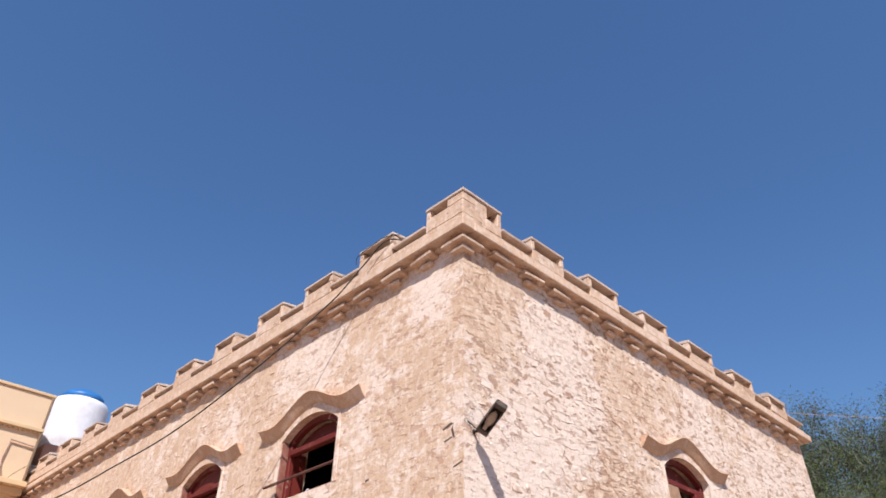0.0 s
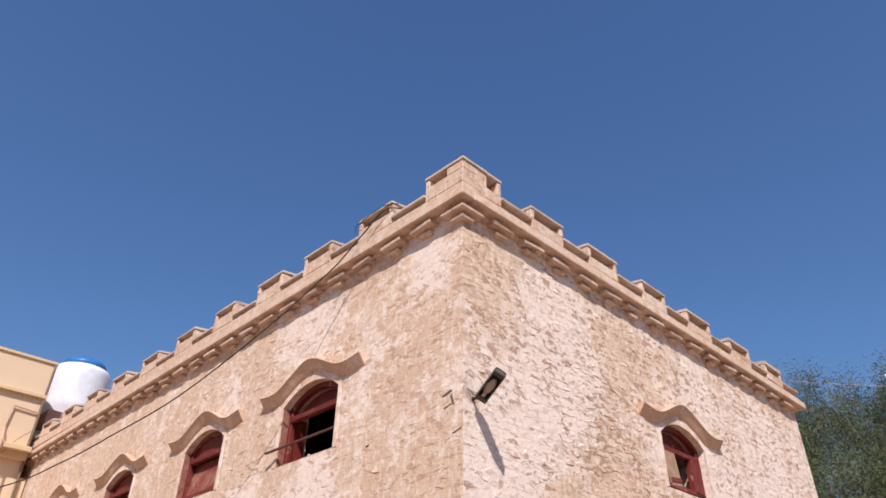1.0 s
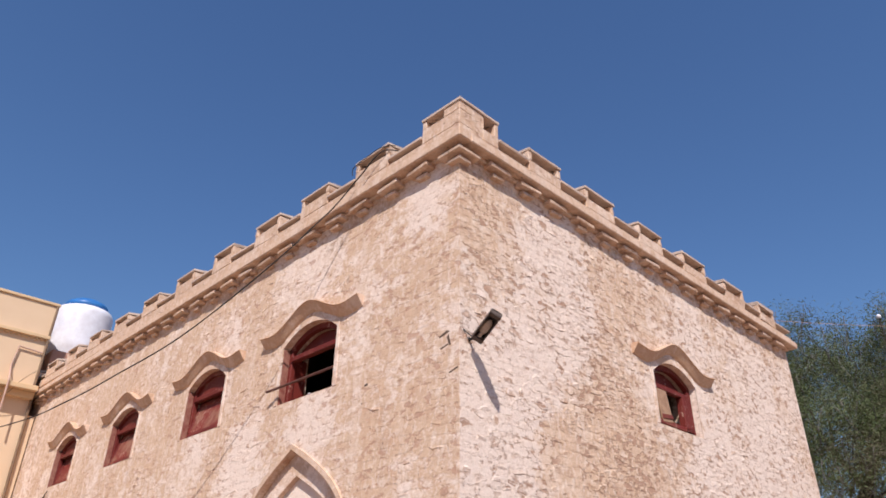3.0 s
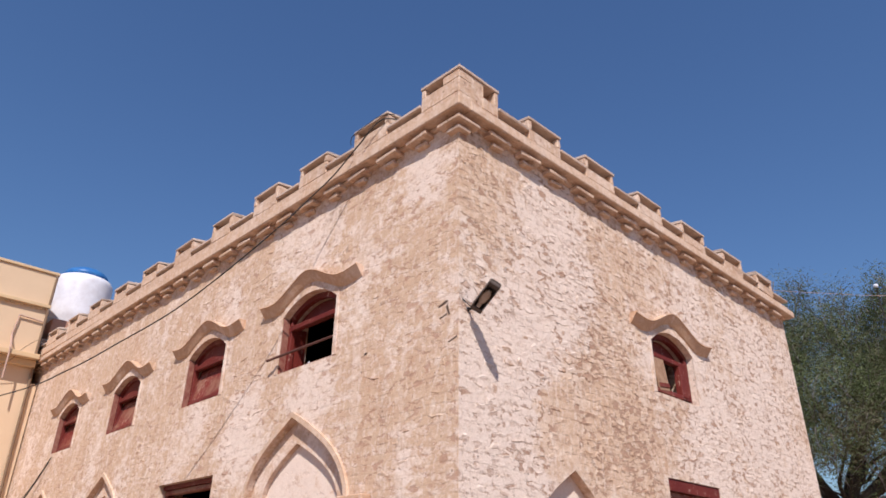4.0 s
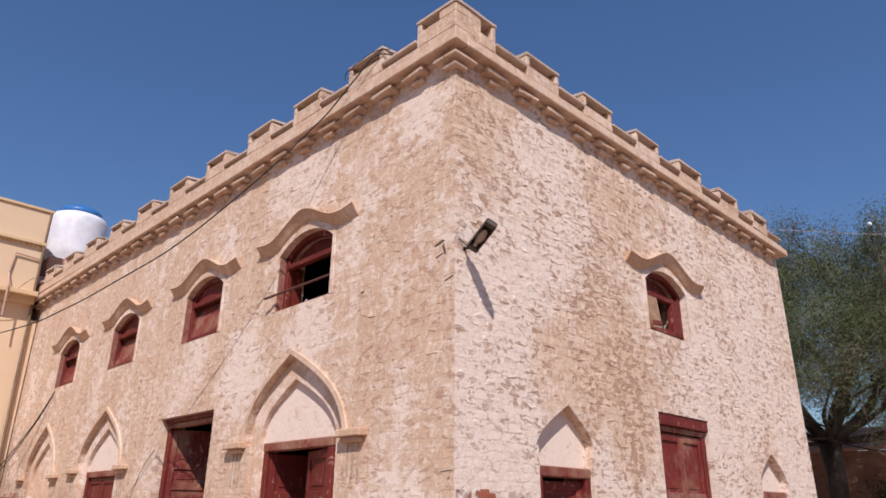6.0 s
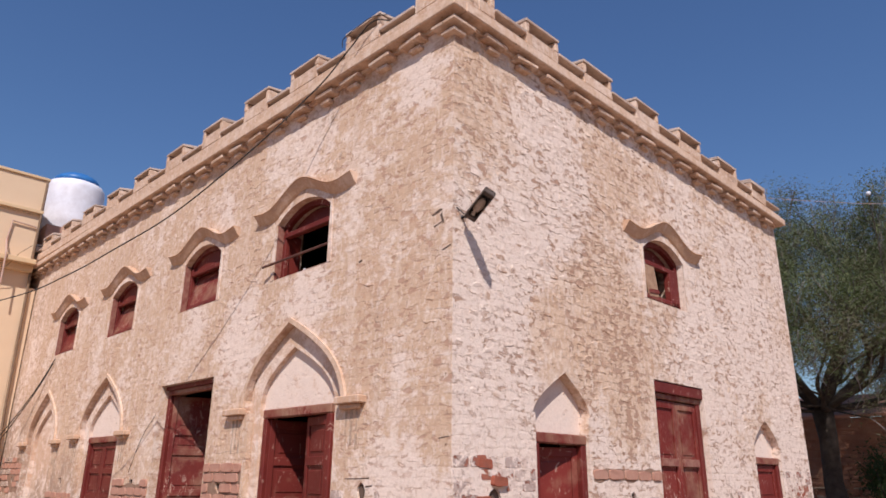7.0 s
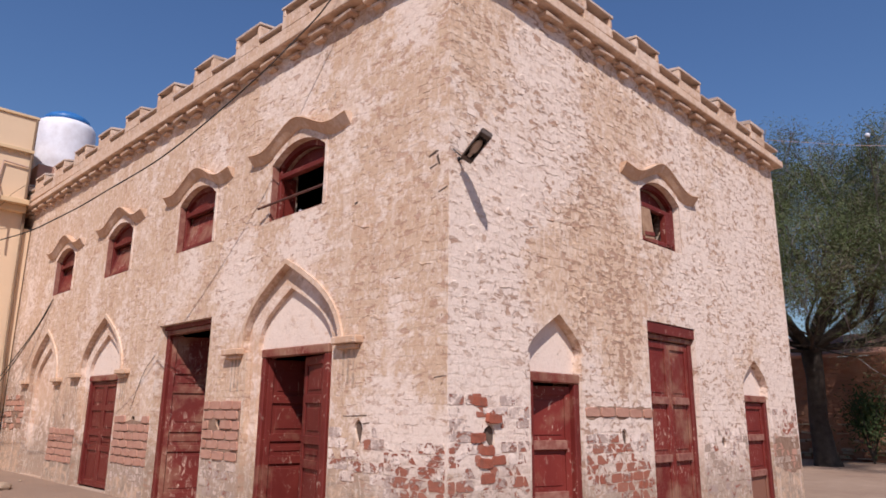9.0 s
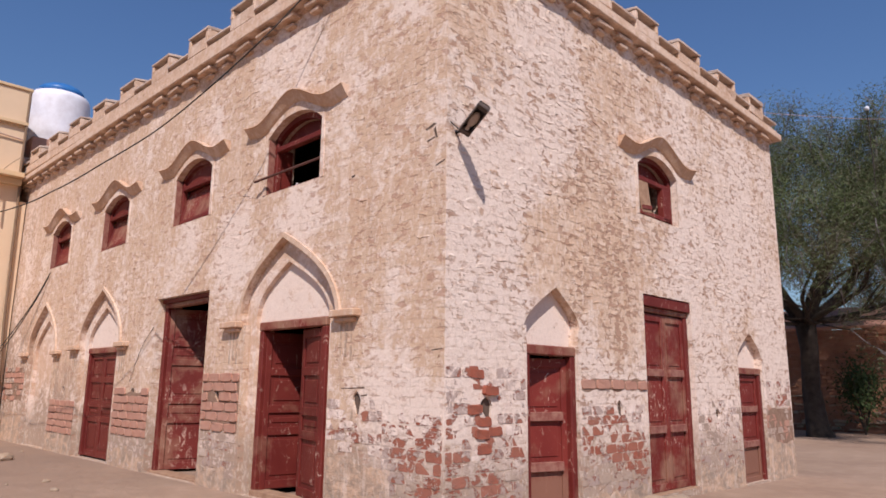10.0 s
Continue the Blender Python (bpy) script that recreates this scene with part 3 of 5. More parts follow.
def cornice(name, length, m, corner, label):
    """Deep fascia over a shadow gap and stepped brackets along one side; corner: this side carries the shared corner block."""
    ob = holder(name, m, label, "cornice", kind="structure")
    sign = -1 if corner else 1

    def span(a, b):
        return (-b, -a) if corner else (a, b)

    rng = random.Random(4 if corner else 5)
    for nm, out, lo, hi, bev, mat in (("shadow_course", 0.055, 6.790, 6.848, 0.006, mat_parapet), ("fascia", 0.205, 6.848, 6.99, 0.014, mat_trim)):
        u0, u1 = span(-out if corner else 0.021, length + (0 if corner else out))
        part(nm, box(u0, u1, -out, 0.02, lo, hi, bev), mat, ob)
    upper = [pydata_box(0.41, 0.17, 0.058, 0.009, s) for s in range(4)]
    lower = [pydata_box(0.22, 0.10, 0.052, 0.009, s + 9) for s in range(4)]
    k = 0
    while 0.65 + k * 0.635 < length - 0.1:
        uc = (0.65 + k * 0.635) * sign
        for group, y, z, nm in ((upper, -0.062, 6.765, "bracket"), (lower, -0.032, 6.672, "bracket_foot")):
            p = put(nm, rng.choice(group), mat_parapet, ob)
            p.location = (uc + rng.uniform(-0.025, 0.025), y + rng.uniform(-0.010, 0.008), z + rng.uniform(-0.007, 0.007))
            p.rotation_euler = (0, rng.uniform(-0.035, 0.035), rng.uniform(-0.03, 0.03))
        k += 1
    if corner:
        part("corner_bracket", box(-0.27, 0.135, -0.135, 0.27, 6.722, 6.778, 0.010), mat_trim, ob)
        part("corner_bracket_foot", box(-0.15, 0.075, -0.075, 0.15, 6.618, 6.672, 0.010), mat_trim, ob)
    return ob


def pydata_box(w, d, h, bevel=0.012, seed=None):
    rng = random.Random(seed)
    bm = box(-w / 2, w / 2, -d / 2, d / 2, -h / 2, h / 2, bevel, wob=0.009 if seed is not None else 0.0, rng=rng)
    me = bpy.data.meshes.new("block")
    bm.to_mesh(me)
    bm.free()
    return me


cornice("cornice_south", LEN_S, raked(0.006), True, "ochre-washed cornice on stepped brick brackets above the south wall")
cornice("cornice_east", LEN_E, EAST, False, "ochre-washed cornice on stepped brick brackets above the east wall")


def coping_slab(u0, u1, y0, y1, z0, z1, rise, rng, wob=0.006):
    """A worn slab whose back edge stands higher by rise."""
    bm = box(u0, u1, y0, y1, z0, z1, 0.007, wob=wob, rng=rng)
    for v in bm.verts:
        v.co.z += rise * (v.co.y - y0) / (y1 - y0)
    return bm


def parapet(name, m, u0, u1, merlons, label, seed, crest, sill, shelf):
    """A low wall with raised merlons: flush piers and coping round a sunk panel, and sunk courses under the crenel copings."""
    rng = random.Random(seed)
    ob = holder(name, m, label, "battlement", kind="structure")
    part("low_wall", box(u0, u1, -0.145, 0.30, 6.90, shelf, 0.01), mat_parapet, ob)
    part("sunk_course", box(u0 + 0.002, u1 - 0.002, 0.12, 0.299, shelf - 0.002, 7.20, 0.004), mat_parapet, ob)
    gaps, last = [], u0
    for a, b in merlons:
        if a - last > 0.2:
            gaps.append((last, a))
        last = b
    if u1 - last > 0.2:
        gaps.append((last, u1))
    for a, b in gaps:
        part("crenel_coping", coping_slab(a + 0.002, b - 0.002, -0.165, 0.32, 7.195, 7.238, 0.0, rng), mat_coping, ob)
    for a, b in merlons:
        corner = -0.3 < b < 0.9 and a > -0.9
        top = (7.515 if corner else crest + rng.uniform(-0.018, 0.018)) - 0.048
        wob = 0.0 if corner else 0.022 if a > 7 else 0.007
        wide_a = 0.02 if corner and a > 0 else 0.075
        wide_b = 0.30 if corner and a < 0 else 0.075
        mer = part("merlon", box(a + 0.004, b - 0.004, 0.02 if corner else 0.09, 0.30, shelf - 0.01, top, 0.006), mat_parapet, ob)
        low = 7.25 if corner and a > 0 else sill
        part("merlon_base", box(a, b, -0.148, 0.10, shelf - 0.01, low, 0.010, wob=wob, rng=rng), mat_parapet, mer)
        part("merlon_pier", box(a, a + wide_a, -0.1485, 0.10, low - 0.004, top, 0.010, wob=wob, rng=rng), mat_parapet, mer)
        part("merlon_pier", box(b - wide_b, b, -0.1487, 0.10, low - 0.004, top, 0.010, wob=wob, rng=rng), mat_parapet, mer)
        end = 0.165 if -0.3 < b < 0.2 else b + 0.008
        start = 0.302 if corner and a > 0 else a - 0.008
        part("coping", coping_slab(start, end, -0.165, 0.30, top + 0.001, top + 0.048, 0.0 if corner else 0.06, rng, wob), mat_coping, mer)
    return ob


MERLONS_S = [(-17.2, -16.9), (-16.1, -15.3), (-14.5, -13.7), (-12.9, -12.1), (-11.27, -10.5), (-9.66, -8.86), (-8.03, -7.27), (-6.44, -5.72), (-4.91, -4.14), (-3.48, -2.73), (-2.04, -1.27), (-0.565, 0.145)]
MERLONS_E = [(0.301, 0.61), (1.255, 1.985), (2.62, 3.40), (4.12, 4.87), (5.59, 6.44), (7.21, 8.02), (8.75, 9.50)]
parapet("battlement_south", raked(0.018), -LEN_S, 0.145, MERLONS_S, "crenellated ochre parapet with coping slabs along the south roof edge", 7, 7.515, 7.34, 7.118)
parapet("battlement_east", EAST, 0.301, LEN_E + 0.1, MERLONS_E, "crenellated ochre parapet with coping slabs along the east roof edge", 8, 7.445, 7.25, 7.075)


# ---- windows ----
def hood_line(half, tip, z_tip, z_top, n=14):
    """An eyebrow line: flat tips that sweep up into an arch over the window."""
    pts = []
    for i in range(-n, n + 1):
        u = tip * i / n
        a = abs(u) / tip
        s = min(a / 0.72, 1)
        z = z_top - (z_top - z_tip) * (s * s * (3 - 2 * s)) ** 0.95
        if a > 0.80:
            z += 0.035 * ((a - 0.80) / 0.20)
        pts.append((u, z))
    return pts


def strip(line_low, line_high, y0, y1):
    """A solid band between two open lines, from depth y0 to y1."""
    return slab(list(line_low) + list(reversed(line_high)), [], y0, y1)


def cove(ob, line):
    """A hood moulding whose underside slopes back from its front edge to the wall."""
    n = len(line)
    section = ((0.004, 0.0), (-0.125, 0.0), (-0.13, -0.018), (-0.11, -0.03), (-0.035, -0.135), (-0.008, -0.16), (0.004, -0.16))
    verts = [(u, y, z + dz) for y, dz in section for u, z in line]
    faces = [(k * n + i, k * n + i + 1, (k + 1) * n + i + 1, (k + 1) * n + i) for k in range(len(section) - 1) for i in range(n - 1)]
    faces += [tuple(k * n for k in range(len(section))), tuple(k * n + n - 1 for k in reversed(range(len(section))))]
    bm = bmesh.new()
    me = pydata(verts, faces)
    bm.from_mesh(me)
    bpy.data.meshes.remove(me)
    bmesh.ops.recalc_face_normals(bm, faces=bm.faces)
    part("hood", bm, mat_hood, ob, "ochre eyebrow hood moulding")


def window(index, m, uc, z0, half, spring, apex, style, label):
    ob = holder("window_%d" % index, m @ pose(uc, 0, z0), label, "window", "arched upper windows", "structure")
    h_s, h_a = spring - z0, apex - z0
    top = segmental(0, half, 0, h_s, h_a)[2:]
    out = [(u, z) for u, z in reversed(top)]
    band = arc_band(out, 0.09)
    outline = [(-half - 0.085, 0.0)] + [(-half, 0.0)] + out + [(half, 0.0), (half + 0.085, 0.0)] + list(reversed(band))
    part("surround", slab(outline, [], -0.010, 0.003), mat_surround, ob, "pale lime-washed surround")
    hl = hood_line(half, half + 0.55, h_a + 0.01, h_a + 0.32)
    cove(ob, hl)
    d0, d1 = 0.105, 0.185
    for s in (-1, 1):
        a, b = sorted((s * half, s * (half - 0.085)))
        part("jamb", box(a, b, d0, d1, 0, h_s), mat_red, ob)
    if style != "pale":
        part("jamb_lining", box(-half + 0.001, -half + 0.022, 0.004, d0 - 0.001, 0.004, h_s - 0.01, 0.004), mat_ledge, ob, "brown-stained timber lining")
    part("sill_rail", box(-half, half, d0 - 0.01, d1 + 0.01, 0, 0.06), mat_red, ob)
    arch_in = arc_band(out, -0.08)
    part("arched_head", strip(arch_in, out, d0, d1), mat_red, ob)
    z_t = h_s - 0.12
    trans = [(u, min(z, 9)) for u, z in arch_in]
    deep = d1 + 0.06 if style != "tilted" else d0 + 0.05
    part("transom_panel", slab([(-half + 0.08, z_t)] + [(half - 0.08, z_t)] + list(reversed([p for p in trans if p[1] > z_t])), [], deep, deep + 0.02), mat_red, ob)
    part("transom_rail", box(-half + 0.085, half - 0.085, d0 - 0.015, d1, z_t - 0.08, z_t), mat_red, ob)
    w = 2 * half - 0.18
    if style == "tilted":
        sh = part("shutter", box(-w / 2, w / 2, -0.015, 0.015, 0, z_t - 0.06), mat_red_bare, ob)
        sh.matrix_local = pose(0, d0 - 0.02, 0.03, -15, 0, 0)
        for a, b in ((0.0, 0.08), (z_t - 0.15, z_t - 0.07)):
            part("shutter_rail", box(-w / 2, w / 2, -0.03, -0.012, a, b), mat_red, sh)
        for s in (-1, 1):
            a, b = sorted((s * w / 2, s * (w / 2 - 0.07)))
            part("shutter_stile", box(a, b, -0.029, -0.012, 0.08, z_t - 0.15), mat_red, sh)
    elif style == "open":
        part("bar", tube([(-half - 0.13, -0.12, 0.20), (half - 0.02, 0.15, 0.36)], 0.019, 8), mat_bar, ob, "dark wooden bar wedged across")
        part("open_shutter", box(-half + 0.01, -half + 0.05, 0.187, 0.40, 0.02, z_t), mat_red, ob, "red shutter leaf folded back")
        part("paper_scrap", box(-0.36, -0.31, 0.3, 0.305, 0.08, 0.19, 0), mat_tank, ob, "small white scrap")
    else:
        sh = part("shutter", box(-w * 0.15, w * 0.13, -0.015, 0.015, 0.0, z_t - 0.16), mat_wood, ob, "weathered bare wood shutter leaf leaning inward")
        sh.matrix_local = pose(-w * 0.22, d0 - 0.02, 0.10, -3, -6, 0)
        part("shutter_batten", box(-w * 0.15, w * 0.13, -0.03, -0.016, 0.05, 0.12), mat_red_bare, sh)
        part("inner_jamb", box(w * 0.27, w / 2, d0 - 0.03, d1, 0.06, z_t - 0.08), mat_red, ob)
        part("bottom_rail", box(-w / 2, w / 2, d0 - 0.03, d1 - 0.02, 0.06, 0.13), mat_red_bare, ob)
    return ob


window(1, SOUTH, WINDOWS_S[0], 4.2, 0.67, 5.06, 5.30, "open", "arched window with worn red frame, shutter gone, bar across")
for k, u in enumerate(WINDOWS_S[1:]):
    window(2 + k, SOUTH, u, 4.2, 0.67, 5.06, 5.30, "tilted", "arched window with red shutter leaning inward under ochre hood")
window(5, EAST, 4.86, 4.09, 0.65, 4.90, 5.14, "pale", "arched window with red frame and half-open bare wood shutter")


# ---- doors ----
def leaf_parts(parent, name, w, h, rows, m, cols=1, mat=None, ledge=-0.014):
    """A ledged and panelled leaf, hinged at its local u = 0 and reaching to u = w."""
    lf = part(name, box(min(0, w), max(0, w), 0.012, 0.03, 0, h, 0.003), mat or mat_red, parent)
    lf.matrix_local = m
    s = 1 if w > 0 else -1
    aw = abs(w)
    st = 0.085

    def b(a, c, z0, z1, y0=-0.01, y1=0.012):
        x0, x1 = sorted((s * a, s * c))
        return box(x0, x1, y0, y1, z0, z1, 0.006)

    edges = [i * (aw - st) / cols for i in range(cols + 1)]
    for e in edges:
        part("stile", b(e, e + st, 0.0, h), mat or mat_red, lf)
    zs = [h * r for r in rows]
    for r in zs:
        for c in range(cols):
            part("rail", b(edges[c] + st, edges[c + 1], max(0, r - 0.055), min(h, r + 0.055), ledge if zs[0] < r < zs[-1] else -0.014), mat_ledge if ledge < -0.03 and zs[0] < r < zs[-1] else mat or mat_red, lf)
    for z0, z1 in zip(zs, zs[1:]):
        for c in range(cols):
            part("raised_panel", b(edges[c] + st + 0.06, edges[c + 1] - 0.06, z0 + 0.115, z1 - 0.115, 0.0, 0.012), mat or mat_red, lf)
    return lf


def door_frame(ob, u0, u1, z0, z1, d, w=0.1, head=0.12, depth=0.12, mat=None):
    part("frame_post", box(u0, u0 + w, d, d + depth, z0, z1 - head, 0.012), mat or mat_red, ob)
    part("frame_post", box(u1 - w, u1, d, d + depth, z0, z1 - head, 0.012), mat or mat_red, ob)
    part("frame_head", box(u0, u1, d - 0.01, d + depth, z1 - head, z1, 0.014), mat or mat_red_head, ob)


def arch_dressing(ob, c, half, spring, apex, foot, inner_apex, door_top, blind):
    """Stepped pointed arch over a doorway: outer lip, inner ring plate, tympanum and two capitals; ob stands at (c, 0, 0)."""
    lean = LEAN.get(c, 0.0)
    line = pointed(0, half, 0, spring, apex, lean=lean)[2:]
    line = list(reversed(line))
    part("arch_lip", strip(line, arc_band(line, 0.07), -0.035, 0.004), mat_trim, ob, "cream pointed arch moulding")
    outer = pointed(0, half - 0.004, -0.05, spring, apex - 0.004, foot=foot + 0.127, lean=lean)
    inner = pointed(0, foot - 0.01, -0.049, spring, inner_apex, lean=lean)
    part("arch_ring", slab([(outer[0][0], 0.0)] + [(outer[1][0], 0.0)] + outer[2:], [[(inner[0][0], 0.0001)] + [(inner[1][0], 0.0001)] + inner[2:]], 0.09, 0.34), mat_surround, ob, "white-washed inner arch step")
    tym_bottom = 0.0 if blind else door_top - 0.02
    tym = pointed(0, foot - 0.012, tym_bottom, spring, inner_apex - 0.004, lean=lean)
    part("tympanum", slab(tym, [], 0.165, 0.36), mat_blind if blind else mat_white, ob, "white-washed tympanum")
    if not blind:
        for s in (-1, 1):
            a, b = sorted((s * 0.795, s * (foot - 0.012)))
            part("jamb_plaster", box(a, b, 0.15, 0.33, 0.0, door_top - 0.025, 0.004), mat_surround, ob, "white-washed jamb")
    for s in (-1, 1):
        a, b = sorted((s * (half - 0.04), s * (half + 0.44)))
        cap = part("capital", box(a, b, -0.12, 0.01, spring - 0.03, spring + 0.06, 0.012), mat_hood, ob, "ochre corbel capital")
        a2, b2 = sorted((s * (half + 0.01), s * (half + 0.37)))
        part("capital_neck", box(a2, b2, -0.07, 0.01, spring - 0.09, spring - 0.032, 0.012), mat_hood, cap)
        for k in range(3):
            uu = s * (half + 0.08 + 0.10 * k)
            part("drip_streak", box(uu - 0.022, uu + 0.022, -0.004, 0.004, spring - 0.55 + 0.05 * (k % 2), spring - 0.09, 0.002), mat_mud, cap)


DOOR_LABEL = "worn red-painted wooden double door, one leaf pushed inward"
c, h, s, a, f, ia = DOOR_ARCHES_S[0]
d = holder("door_1", SOUTH @ pose(c, 0, 0), DOOR_LABEL + ", under pointed arch", "door", "ground floor doors", "structure")
arch_dressing(d, c, h, s, a, f, ia, 2.35, False)
door_frame(d, -0.80, 0.80, 0.06, 2.35, 0.10)
part("threshold", box(-0.80, 0.80, 0.08, 0.3, -0.02, 0.075), mat_wood, d)
leaf_parts(d, "leaf", 0.69, 2.15, (0.03, 0.36, 0.50, 0.74, 0.97), pose(-0.69, 0.16, 0.07, 0, 0, 80))
leaf_parts(d, "leaf", -0.69, 2.15, (0.03, 0.36, 0.50, 0.74, 0.97), pose(0.69, 0.14, 0.07, 0, 0, -13))

c, h, s, a, f, ia = DOOR_ARCHES_S[1]
d = holder("door_2", SOUTH @ pose(c, 0, 0), "closed worn red-painted double door under pointed arch", "door", "ground floor doors", "structure")
arch_dressing(d, c, h, s, a, f, ia, 2.18, False)
door_frame(d, -0.79, 0.79, 0.03, 2.18, 0.10)
leaf_parts(d, "leaf", 0.69, 2.03, (0.03, 0.36, 0.50, 0.74, 0.97), pose(-0.69, 0.16, 0.03))
leaf_parts(d, "leaf", -0.69, 2.03, (0.03, 0.36, 0.50, 0.74, 0.97), pose(0.69, 0.16, 0.03))

c, h, s, a, f, ia = DOOR_ARCHES_S[2]
d = holder("blind_arch", SOUTH @ pose(c, 0, 0), "blind pointed arch niche filled with white-washed plaster", "niche", "", "structure")
arch_dressing(d, c, h, s, a, f, ia, 0, True)

d = holder("door_3", SOUTH @ pose(-6.15, 0, 0), "tall red-painted door leaf standing open into dark room", "door", "ground floor doors", "structure")
part("lintel", box(-0.95, 0.95, 0.09, 0.30, 2.865, 2.938), mat_red, d, "dark timber lintel")
door_frame(d, -0.95, 0.95, 0.02, 2.865, 0.14, w=0.11, head=0.08)
part("threshold", box(-0.95, 0.95, 0.10, 0.34, -0.03, 0.035), mat_wood, d)
leaf_parts(d, "leaf", 0.90, 2.735, (0.02, 0.30, 0.42, 0.66, 0.78, 0.98), pose(-0.83, 0.20, 0.04, 0, 0, 68), mat=mat_red_scuffed)
leaf_parts(d, "leaf", -0.80, 2.735, (0.02, 0.30, 0.42, 0.66, 0.78, 0.98), pose(0.83, 0.24, 0.04, 0, 0, -92))

d = holder("door_4", EAST @ pose(1.91, 0, 0), "narrow red-painted door ajar below a small pointed arch", "door", "ground floor doors", "structure")
door_frame(d, -0.53, 0.53, -0.05, 1.99, 0.04, w=0.11, head=0.12)
part("tympanum", slab(pointed(0, 0.575, 1.985, 2.20, 2.74, bow=STRAIGHT, lean=0.08), [], 0.135, 0.24), mat_white, d, "white-washed tympanum")
leaf_parts(d, "leaf", -0.82, 1.86, (0.03, 0.30, 0.62, 0.97), pose(0.42, 0.12, -0.02, 0, 0, -18), mat=mat_red_low, ledge=-0.05)

d = holder("door_5", EAST @ pose(4.985, 0, 0), "tall closed double door, red paint peeling to bare wood", "door", "ground floor doors", "structure")
part("lintel", box(-0.785, 0.785, 0.015, 0.25, 2.70, 2.868), mat_red, d)
door_frame(d, -0.785, 0.785, -0.03, 2.70, 0.08, w=0.12, head=0.08)
leaf_parts(d, "leaf", 0.66, 2.60, (0.02, 0.34, 0.66, 0.98), pose(-0.665, 0.12, 0.0), mat=mat_red_bare, ledge=-0.045)
leaf_parts(d, "leaf", -0.66, 2.60, (0.02, 0.34, 0.66, 0.98), pose(0.665, 0.12, 0.0), mat=mat_red_bare, ledge=-0.045)
part("threshold", box(-0.75, 0.75, 0.0, 0.3, -0.14, -0.005), mat_wood, d)

d = holder("door_6", EAST @ pose(8.12, 0, -0.16), "low closed red-painted plank door below pointed arch", "door", "ground floor doors", "structure")
door_frame(d, -0.565, 0.565, -0.05, 2.03, 0.04, w=0.12, head=0.12)
part("tympanum", slab(pointed(0, 0.585, 2.03, 2.18, 2.70, bow=STRAIGHT, lean=0.05), [], 0.135, 0.24), mat_white, d, "white-washed tympanum")
leaf_parts(d, "leaf", 0.88, 1.92, (0.03, 0.36, 0.68, 0.97), pose(-0.44, 0.10, -0.02), mat=mat_red_low, ledge=-0.045)


# ---- brick relief under the washes ----
def inside(pts, u, z):
    hit = False
    for (u0, z0), (u1, z1) in zip(pts, pts[1:] + pts[:1]):
        if (z0 > z) != (z1 > z) and u < (u1 - u0) * (z - z0) / (z1 - z0) + u0:
            hit = not hit
    return hit


def near_hole(holes, u, z, gap):
    return any(inside(h, u + du, z + dz) for h in holes for du in (-gap, 0, gap) for dz in (-gap * 0.6, 0, gap * 0.6))


def relief(name, m, parent, u0, u1, z0, z1, holes, cover, proud, seed, material):
    """Rows of worn, rounded brick faces that stand a little out of the wall, joined."""
    rng = random.Random(seed)
    verts, faces = [], []
    z, row = z0, 0
    while z < z1:
        course = rng.uniform(0.092, 0.128)
        u = u0 + (0.14 if row % 2 else 0) + rng.uniform(0, 0.08)
        while u < u1:
            length = rng.choice((0.08, 0.11, 0.14, 0.17, 0.21, 0.26))
            uc, zc = u + length / 2, z + course / 2
            u += length + rng.uniform(0.008, 0.05)
            thick = noise.noise(Vector((uc * 0.55, zc * 0.55, seed))) + 0.5 * noise.noise(Vector((uc * 1.7, zc * 1.7, seed + 9)))
            if rng.random() > cover + thick * 0.7 or uc + length / 2 > u1 or near_hole(holes, uc, zc, length / 2 + 0.10):
                continue
            hw, hh = length / 2 * rng.uniform(0.75, 1.15), course / 2 * rng.uniform(0.6, 1.15)
            zc += rng.uniform(-0.022, 0.022)
            p = proud * rng.uniform(0.35, 1.25)
            tilt, lean = rng.uniform(-0.16, 0.16), rng.uniform(-0.006, 0.008)
            ring = [(-1, -0.55), (-0.75, -1), (0.0, -1), (0.75, -1), (1, -0.55), (1, 0.55), (0.75, 1), (0.0, 1), (-0.75, 1), (-1, 0.55)]
            base = len(verts)
            jit = [(a * hw * rng.uniform(0.62, 1.18), b * hh * rng.uniform(0.5, 1.25)) for a, b in ring]
            for a, b in jit:
                verts.append((uc + a, 0.003, zc + b + a * tilt))
            for a, b in jit:
                verts.append((uc + a * 0.80, -p - lean * (b / hh), zc + b * 0.62 + a * tilt))
            k = len(ring)
            faces += [(base + i, base + (i + 1) % k, base + k + (i + 1) % k, base + k + i) for i in range(k)]
            faces.append(tuple(base + k + i for i in range(k)))
        z += course + rng.uniform(0.006, 0.014)
        row += 1
    ob = put(name, pydata(verts, faces), material, parent)
    return tagged(ob, "worn brick courses showing through the wash", kind="stuff")


relief("brick_relief", EAST, wall_e, 0.03, LEN_E - 0.03, 2.3, 6.68, holes_e, 0.66, 0.0062, 11, mat_wall_east)
relief("brick_relief", SOUTH, wall_s, -13.0, -0.03, 1.5, 6.68, holes_s + [pointed(c, h + 0.3, 0.0, s, a + 0.3) for c, h, s, a, f, ia in DOOR_ARCHES_S], 0.16, 0.0025, 12, mat_wall_south)


